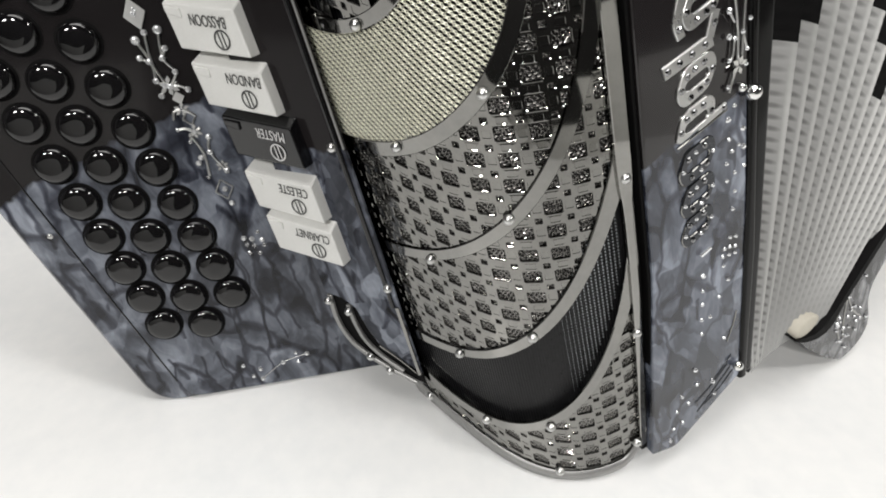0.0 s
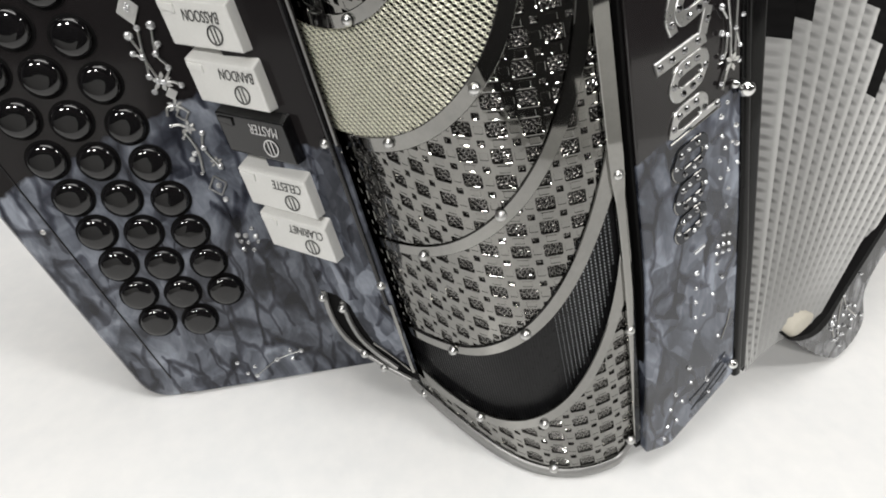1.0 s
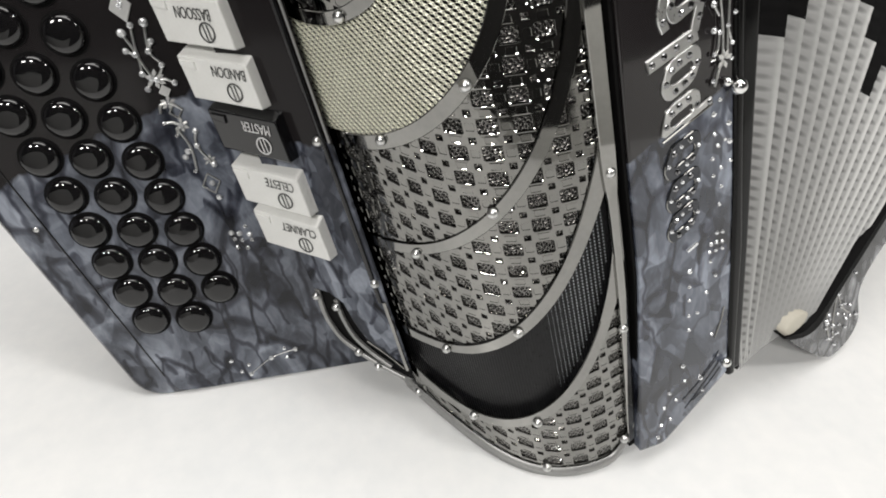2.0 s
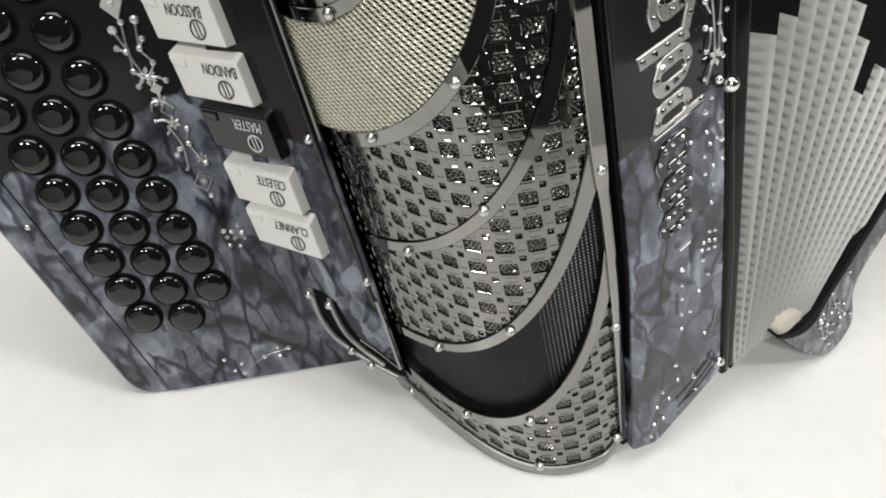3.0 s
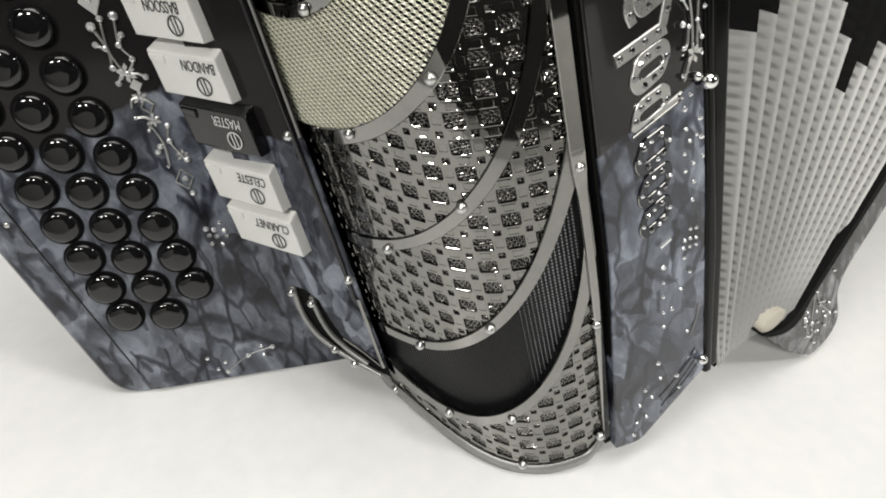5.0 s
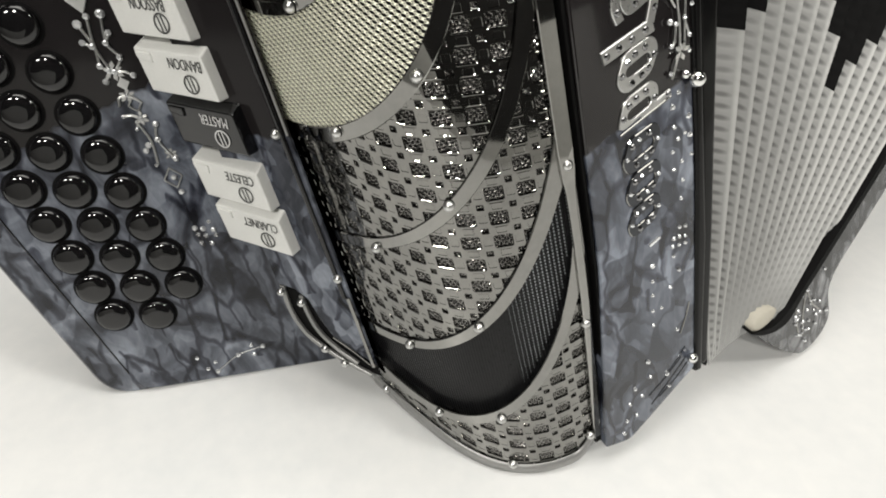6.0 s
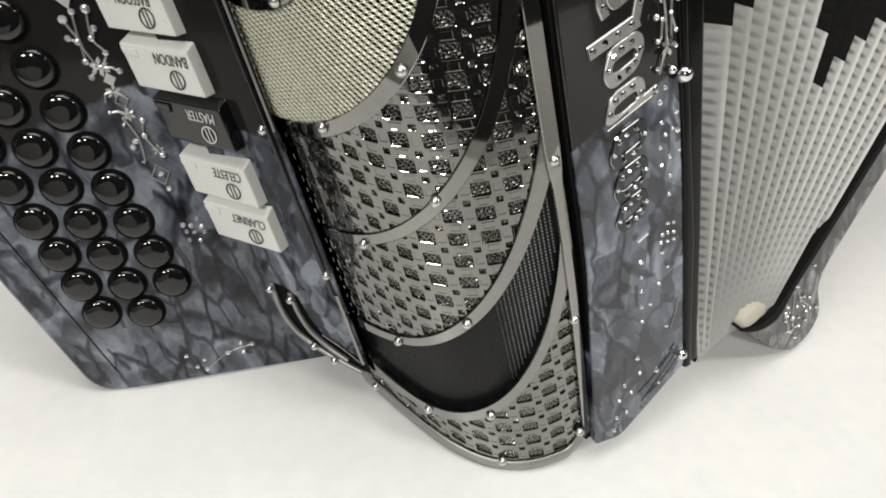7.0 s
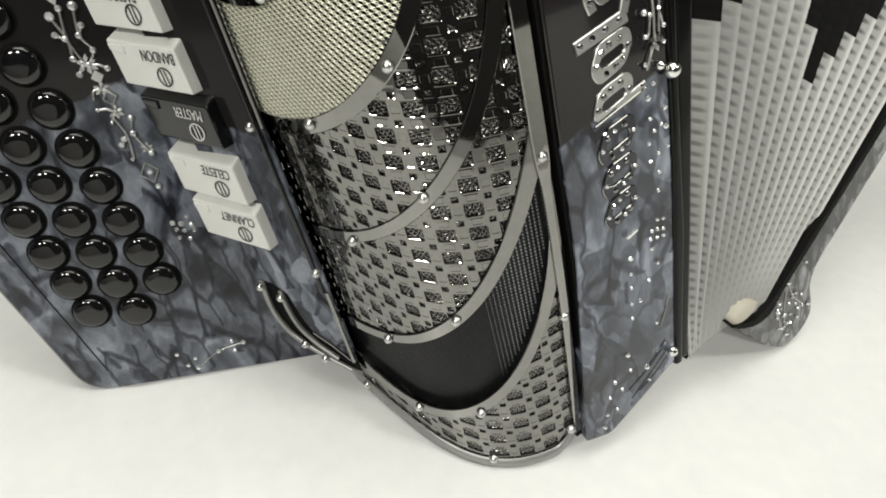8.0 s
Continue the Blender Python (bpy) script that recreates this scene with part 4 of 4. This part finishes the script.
def letter_plate(name, x, z, outline, size, mat, parent, thick=0.0007, label=""):
    """A slanting plate with rounded corners and a long slot, lying on the side panel."""
    n = 48
    shape = rounded([Vector((px, pz, 0)) * size for px, pz in outline], [0.0026 * size] * len(outline), 6)
    slot = []
    for i in range(24):
        t = 2 * math.pi * i / 24
        end = 0.0030 * size * (1 if math.cos(t) > 0 else -1)
        slot.append(Vector((0.95 * end, 0.31 * end, 0)) + Vector((math.cos(t), math.sin(t) + 0.3 * math.cos(t), 0)) * 0.0018 * size)

    def reach(loop, t):
        d = Vector((math.cos(t), math.sin(t)))
        far = 0.0
        for p, q in zip(loop, loop[1:] + loop[:1]):
            e = q - p
            det = d.x * -e.y + e.x * d.y
            if abs(det) > 1e-12:
                r = (p.x * -e.y + e.x * p.y) / det
                s = (d.x * p.y - d.y * p.x) / det
                if r > 0 and -1e-6 <= s <= 1 + 1e-6:
                    far = max(far, r)
        return far

    outer = [reach(shape, 2 * math.pi * i / n) for i in range(n)]
    inner = [reach(slot, 2 * math.pi * i / n) for i in range(n)]
    e = 0.0002 if mat is CHROME_SATIN else 0.00026

    def loop(radii, off):
        return [on_body(x + r * math.cos(2 * math.pi * i / n), z + r * math.sin(2 * math.pi * i / n), off) for i, r in enumerate(radii)]

    rings = [loop(outer, 0), loop(outer, thick - e), loop([r - e for r in outer], thick), loop([r + e for r in inner], thick), loop(inner, thick - e), loop(inner, 0)]
    verts = [p for r in rings for p in r]
    faces = [(k * n + i, k * n + (i + 1) % n, k * n + n + (i + 1) % n, k * n + n + i) for k in range(5) for i in range(n)]
    me = mesh_of(name, verts, faces, [mat, CHROME_SATIN if mat is CHROME_SATIN else STRAP])
    me.polygons.foreach_set("material_index", [1 if k in (1, 3) else 0 for k in range(5) for i in range(n)])
    ob = piece(name, me, parent, label=label)
    for i in range(8):
        k = int(n * (i + 0.35) / 8)
        r, t = (outer[k] + inner[k]) / 2, 2 * math.pi * k / n
        if outer[k] - inner[k] < 0.0021:
            continue
        stone(on_body(x + r * math.cos(t), z + r * math.sin(t), thick), BODY_N, parent, 3 if mat is CHROME_SATIN or i % 2 else 1)
    return ob


def panel_trim():
    pn = bpy.data.objects["side_panel"]
    silver = "silver plate set with rhinestones"
    # the lower plates are the same chrome, coloured for the dark they mirror
    darkened = "darkened chrome plate set with rhinestones"
    for x, z, form, size, m, lab in ((0.0663, 0.1567, ROUND_LETTER, 1.0, CHROME_SATIN, silver), (0.0656, 0.1429, LOW_LETTER, 1.0, CHROME_SATIN, silver), (0.0693, 0.1797, ROUND_LETTER, 1.0, CHROME_SATIN, silver),
                                     (0.0656, 0.1287, ROUND_LETTER, 1.00, DARKENED_CHROME, darkened), (0.0654, 0.1158, ROUND_LETTER, 0.96, DARKENED_CHROME, darkened), (0.0648, 0.1036, ROUND_LETTER, 0.92, DARKENED_CHROME, darkened)):
        letter_plate("plate", x, z, form, size, m, pn, label=lab)
    for pts, wd, m in ((((0.0542, 0.1624), (0.0724, 0.1672)), 0.0044, CHROME_SATIN), (((0.0715, 0.1682), (0.0740, 0.1760)), 0.0034, CHROME_SATIN),
                       (((0.0660, 0.1402), (0.0776, 0.1440)), 0.0022, CHROME_SATIN), (((0.0612, 0.1712), (0.0600, 0.1760), (0.0618, 0.1830)), 0.0034, CHROME_SATIN),
                       (((0.0580, 0.1362), (0.0778, 0.1424)), 0.0008, STRAP)):
        ribbon("bar", [on_body(x, z) for x, z in pts], wd, 0.0007, m, pn, BODY_N, silver if m is CHROME_SATIN else darkened)
    for x, z in ((0.0556, 0.1628), (0.0600, 0.1640), (0.0646, 0.1652), (0.0695, 0.1665), (0.0732, 0.1722), (0.0603, 0.1740), (0.0764, 0.1436)):
        stone(on_body(x, z, 0.0007), BODY_N, pn, 3)
    first = [(0.0784, 0.1383), (0.0847, 0.1329), (0.0788, 0.1310), (0.0850, 0.1260), (0.0830, 0.1275), (0.0801, 0.1262), (0.0777, 0.1223), (0.0853, 0.1185),
             (0.0813, 0.1174), (0.0779, 0.1156), (0.0813, 0.1100), (0.0803, 0.1030), (0.0792, 0.0914), (0.0818, 0.0906), (0.0765, 0.0875), (0.0789, 0.0873),
             (0.0815, 0.0864), (0.0815, 0.0834), (0.0786, 0.0839), (0.0757, 0.0844), (0.0759, 0.0801)]
    second = [(0.0782, 0.0725), (0.0738, 0.0668), (0.0693, 0.0594), (0.0666, 0.0806), (0.0661, 0.0738), (0.0658, 0.0674), (0.0653, 0.0602), (0.0651, 0.0531),
              (0.0760, 0.0442), (0.0614, 0.0363), (0.0698, 0.0240), (0.0619, 0.0277), (0.0545, 0.0258), (0.0573, 0.0202), (0.0514, 0.0193), (0.0540, 0.0111),
              (0.0474, 0.0048), (0.0705, 0.0166), (0.0492, 0.0111)]
    for i, (x, z) in enumerate(first + second):
        stone(on_body(x, z), BODY_N, pn, 2 if i in (0, 1, 3, 24, 30, 31) else 1)
    # silver stripes along the lower edge
    for pts, wd in ((((0.0605, 0.0176), (0.0690, 0.0222), (0.0777, 0.0288)), 0.0004), (((0.0615, 0.0119), (0.0700, 0.0185), (0.0790, 0.0262)), 0.0006),
                    (((0.0655, 0.0137), (0.0734, 0.0180), (0.0804, 0.0238)), 0.0004), (((0.0700, 0.0240), (0.0760, 0.0292), (0.0795, 0.0330)), 0.0005)):
        ribbon("stripe", [on_body(x, z) for x, z in pts], wd, 0.0003, DARKENED_CHROME, pn, BODY_N, "narrow darkened chrome stripe")
    ribbon("stripe", [on_body(x, z) for x, z in ((0.0774, 0.0414), (0.0806, 0.0490), (0.0823, 0.0548))], 0.0007, 0.0004, STRAP, pn, BODY_N, "narrow chrome stripe")
    ribbon("baguette", [on_body(x, z) for x, z in ((0.0655, 0.0902), (0.0700, 0.0918))], 0.0015, 0.0010, CRYSTAL, pn, BODY_N, "long cut crystal")
    ball = mesh_of("ball", *turned([(0.0006, -0.0026), (0.0018, -0.0020), (0.0026, -0.0006), (0.0026, 0.0006), (0.0020, 0.0018), (0.0011, 0.0025), (0.0003, 0.0027)], 18), CHROME, True)
    for x, z, off, f in ((0.0859, 0.1456, 0.0030, 1.05), (0.0826, 0.1482, 0.0016, 0.6), (0.0811, 0.0266, 0.0020, 0.85)):
        piece("ball", ball, pn, facing(on_body(x, z, off), BODY_N) @ Matrix.Diagonal((f, f, f, 1)), "polished chrome ball")
    for pts in (((0.0813, 0.1560), (0.0815, 0.1660), (0.0802, 0.1800)), ((0.0830, 0.1560), (0.0836, 0.1661), (0.0847, 0.1800)), ((0.0802, 0.1649), (0.0795, 0.1600), (0.0785, 0.1580)),
                ((0.0834, 0.1661), (0.0850, 0.1603)), ((0.0802, 0.1700), (0.0781, 0.1740)), ((0.0813, 0.1560), (0.0795, 0.1520), (0.0780, 0.1480))):
        wire("stem", [on_body(x, z, 0.0011) for x, z in pts], 0.0004, CHROME_SATIN, pn, BODY_N)
    for i, (x, z) in enumerate(((0.0781, 0.1740), (0.0780, 0.1661), (0.0802, 0.1649), (0.0834, 0.1661), (0.0862, 0.1694), (0.0850, 0.1603), (0.0780, 0.1586), (0.0846, 0.1554), (0.0775, 0.1500), (0.0800, 0.1430))):
        stone(on_body(x, z, 0.0011), BODY_N, pn, 2 if i in (0, 1) else 1)
    for dx, dz in ((1, 0.3), (0.4, 1), (-0.8, 0.7), (-0.9, -0.6), (0.2, -1.0)):
        q = 0.0030
        bm = prism([on_body(0.0815 + (dx * f + dz * g) * q, 0.1560 + (dz * f - dx * g) * q, 0.0012) for f, g in ((0.1, 0), (0.6, 0.25), (1.0, 0), (0.6, -0.25))], BODY_N * 0.0006)
        part("petal", bm, CHROME, pn, "small chrome petal")


panel_trim()

# -- the bellows, opened like a fan
FAN_N = Vector((0.509, -0.861, 0)).normalized()
FAN_DIR = Vector((0.861, 0.509, 0)).normalized()
FAN_O = Vector((0.0925, 0.2048, 0))
FOLDS = 16
LENGTH = 0.30


def fan_line(k):
    """Foot and direction of the fold ridge k, in (along, height)."""
    f = k / FOLDS
    ang = radians(0.5 + (7.2 * k if k < 1 else 7.2 + (k - 1) * 44.2 / (FOLDS - 1)))
    foot = (0.0 + 0.048 * f, 0.0090 + 0.0075 * math.sin(math.pi * min(1.0, f * 0.98)) ** 0.7)
    return foot, (math.sin(ang), math.cos(ang))


def on_fan(k, r, inward):
    (s, z), (ds, dz) = fan_line(k)
    s, z = s + ds * r, z + dz * r
    return FAN_O + FAN_DIR * s - FAN_N * inward + Vector((0, 0, z))


def black_from(k):
    """The radius from which fold k is black: two V-shaped figures."""
    a = 0.113 if k == 7.5 else 0.1150 + 0.0095 * (k - 7.5) if k > 7.5 else 0.1215 + 0.0130 * (7.5 - k)
    b = 0.146 + 0.0030 * k + 0.0110 * max(0, k - 1)
    return min(a, b)


def bellows():
    bl = new("bellows")
    bl.parent = accordion
    bl["label"] = "white spotted bellows opened like a fan, with black figures"
    cell = 0.0044
    nr = int(LENGTH / cell) * 6
    across = [0.0, 0.03, 0.07, 0.11, 0.17, 0.21, 0.25, 0.29, 0.33, 0.39, 0.45, 0.5, 0.55, 0.61, 0.67, 0.71, 0.75, 0.79, 0.83, 0.89, 0.93, 0.97, 1.0]
    for k in range(FOLDS):
        verts, faces, uvs, slots, print_shares = [], [], [], [], []
        for t in across:
            for j in range(nr + 1):
                r = LENGTH * j / nr
                v = LENGTH / cell * j / nr
                d = 0.0078 * min(1.0, r / 0.07)
                inward = d * (1 - abs(1 - 2 * t))
                half = (t * 2) % 1.0
                v += 0.5 if t > 0.5 else 0.0
                dim = max(0.0, math.sin(math.pi * half)) * max(0.0, math.sin(math.pi * (v % 1.0))) if 0 < t < 1 else 0
                ridge = abs(1 - 2 * t)
                notch = 0.00014 * min(1.0, r / 0.06) * max(0.0, ridge - 0.75) * 4 * (0.5 - 0.5 * math.cos(2 * math.pi * v))
                row = r - 0.0042 * min(1.0, r / 0.10) * ridge if r < LENGTH * 0.97 else r
                verts.append(on_fan(k + t, row, inward + notch - 0.0055 * (k + t) / FOLDS + 0.00022 * min(1.0, r / 0.05) * dim ** 2))
                uvs.append((t * 2, LENGTH / cell * j / nr))
                # print weakens towards the foot; shade on the first folds is put into the colour
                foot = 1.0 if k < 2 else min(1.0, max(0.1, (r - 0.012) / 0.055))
                fold_shade = max(0.25 + 0.75 * min(1.0, k / 8), min(0.65, (0.16 - r) / 0.06) if k < 3 else 0.0)
                print_shares.append(foot * fold_shade)
        for a in range(len(across) - 1):
            for j in range(nr):
                q = a * (nr + 1) + j
                faces.append((q, q + nr + 1, q + nr + 2, q + 1))
                slots.append(1 if LENGTH * (j + 0.5) / nr > black_from(k + (0.5 if across[a] >= 0.5 and k > 2 else 0.0)) else 0)
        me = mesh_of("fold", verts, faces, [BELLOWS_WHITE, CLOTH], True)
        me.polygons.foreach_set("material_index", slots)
        me.attributes.new("print_and_shade", "FLOAT", "POINT").data.foreach_set("value", print_shares)
        layer = me.uv_layers.new(name="cells")
        half_way = across.index(0.5) * (nr + 1)
        for poly in me.polygons:
            # the second side of each fold is printed half a cell further up
            up = 0.5 if poly.vertices[0] >= half_way else 0.0
            for li in poly.loop_indices:
                a, b = uvs[me.loops[li].vertex_index]
                layer.data[li].uv = (a, b + up)
        piece("fold", me, bl)
    # a small cream leather gusset over the foot of the folds
    verts, faces, rings, steps = [on_fan(9.2, 0.0060, -0.0067)], [], 5, 20
    for q in range(1, rings + 1):
        f = q / rings
        for i in range(steps):
            a = 2 * math.pi * i / steps
            verts.append(on_fan(9.2 + 2.5 * f * math.cos(a), 0.0060 + 0.0052 * f * math.sin(a), -0.0059 - 0.0008 * math.sqrt(1 - f * f)))
    faces += [(0, 1 + i, 1 + (i + 1) % steps) for i in range(steps)]
    for q in range(rings - 1):
        for i in range(steps):
            a, b = 1 + q * steps, 1 + (q + 1) * steps
            faces.append((a + i, b + i, b + (i + 1) % steps, a + (i + 1) % steps))
    n = 1 + (rings - 1) * steps
    low = [v - FAN_N * 0.006 for v in verts[n:]]
    verts += low
    faces += [(n + i, n + steps + i, n + steps + (i + 1) % steps, n + (i + 1) % steps) for i in range(steps)]
    piece("gusset", mesh_of("gusset", verts, faces, CREAM, True), bl, label="small cream leather gusset at the foot of the folds")
    # the closed underside and the hidden sides
    low = [on_fan(k, 0.0, 0.001) for k in range(FOLDS + 1)]
    deep = [p - FAN_N * 0.11 for p in low]
    high = [on_fan(k, LENGTH, 0.004) for k in range(FOLDS + 1)]
    back = [p - FAN_N * 0.11 for p in high]
    n = FOLDS + 1
    verts = low + deep + high + back
    faces = []
    for i in range(FOLDS):
        faces.append((i, i + 1, n + i + 1, n + i))
        faces.append((2 * n + i, 2 * n + i + 1, 3 * n + i + 1, 3 * n + i))
        faces.append((n + i, n + i + 1, 3 * n + i + 1, 3 * n + i))
    piece("lining", mesh_of("lining", verts, faces, SATIN), bl)


bellows()


# -- the bass case at the far end of the bellows
LEAN = LEANING.to_3x3()
FAN_BACK = LEAN @ -FAN_N
FAN_BACK = LEAN.inverted() @ Vector((FAN_BACK.x, FAN_BACK.y, 0.004)).normalized()


def on_bass(x, z, off=0.0):
    return Vector((x, 0.2321 + (x - 0.1473) * 0.509 / 0.861, z)) + FAN_N * off


def bass_case():
    bc = new("bass_case")
    bc.parent = accordion
    bc["label"] = "grey pearl bass case with a rhinestone toe, lying on the table"
    dx, dz = 0.0512, 0.0457  # way of the leaning edge
    up = 4.2
    corners = [(0.1132, 0.0207), (0.1250, 0.0044), (0.1399, -0.0127), (0.1500, -0.0212), (0.1610, -0.0200), (0.1700, -0.0120), (0.1655, 0.0110),
               (0.1716, 0.0200), (0.1716 + dx * up, 0.0200 + dz * up), (0.1425 + dx * up, 0.0210 + dz * up), (0.1425, 0.0210), (0.1355, 0.0140), (0.1270, 0.0125)]
    pts = rounded([on_bass(x, z) for x, z in corners], [0.001, 0.004, 0.006, 0.004, 0.006, 0.008, 0.008, 0.006, 0.01, 0.01, 0.004, 0.006, 0.004], 5)
    bm = prism(pts, FAN_BACK * 0.11)
    bevelled(bm, 0.0016, 3, 50)
    part("bass_panel", bm, BASS_PAINT, bc)
    rim = [(0.1120, 0.0196), (0.1180, 0.0147), (0.1282, 0.0098), (0.1374, 0.0110), (0.1434, 0.0197), (0.1436 + dx * up, 0.0197 + dz * up), (0.1407 + dx * up, 0.0220 + dz * up), (0.1409, 0.0221), (0.1356, 0.0172), (0.1265, 0.0138), (0.1168, 0.0180)]
    pts = rounded([on_bass(x, z, 0.0027) for x, z in rim], [0.0005, 0.004, 0.006, 0.006, 0.006, 0, 0, 0.004, 0.005, 0.005, 0.001], 5)
    bm = prism(pts, FAN_BACK * 0.112)
    bevelled(bm, 0.0007, 2, 50)
    part("bass_frame", bm, CLOTH, bc, "black rubbery rim of the bass case")
    for i, (x, z) in enumerate(((0.1619, 0.0244), (0.1506, 0.0189), (0.1427, 0.0180), (0.1602, 0.0060), (0.1657, -0.0030), (0.1361, 0.0125), (0.1440, 0.0064), (0.1532, -0.0014),
                                (0.1583, -0.0064), (0.1585, -0.0013), (0.1515, -0.0130), (0.1441, 0.0021), (0.1482, 0.0007), (0.1536, 0.0107), (0.1470, -0.0061), (0.1522, -0.0061))):
        stone(on_bass(x, z, 0.0002), FAN_N, bc, 2 if i in (1, 4, 6, 10) else 1)
    scatter = random.Random(11)
    for i in range(18):
        a, q = scatter.uniform(0, 2 * math.pi), scatter.uniform(0.15, 1.0) ** 0.6
        stone(on_bass(0.1530 + 0.0105 * q * math.cos(a), 0.0010 + 0.0130 * q * math.sin(a), 0.0002), FAN_N, bc, scatter.choice((0, 0, 1)))
    for pts in (((0.1500, 0.0175), (0.1490, 0.0050), (0.1500, -0.0080)), ((0.1510, 0.0175), (0.1550, 0.0080), (0.1620, -0.0010)), ((0.1440, 0.0140), (0.1450, 0.0030), (0.1475, -0.0080))):
        ribbon("petal", [on_bass(x, z) for x, z in pts], 0.0009, 0.0004, STRAP, bc, FAN_N, "long silver petal")


bass_case()
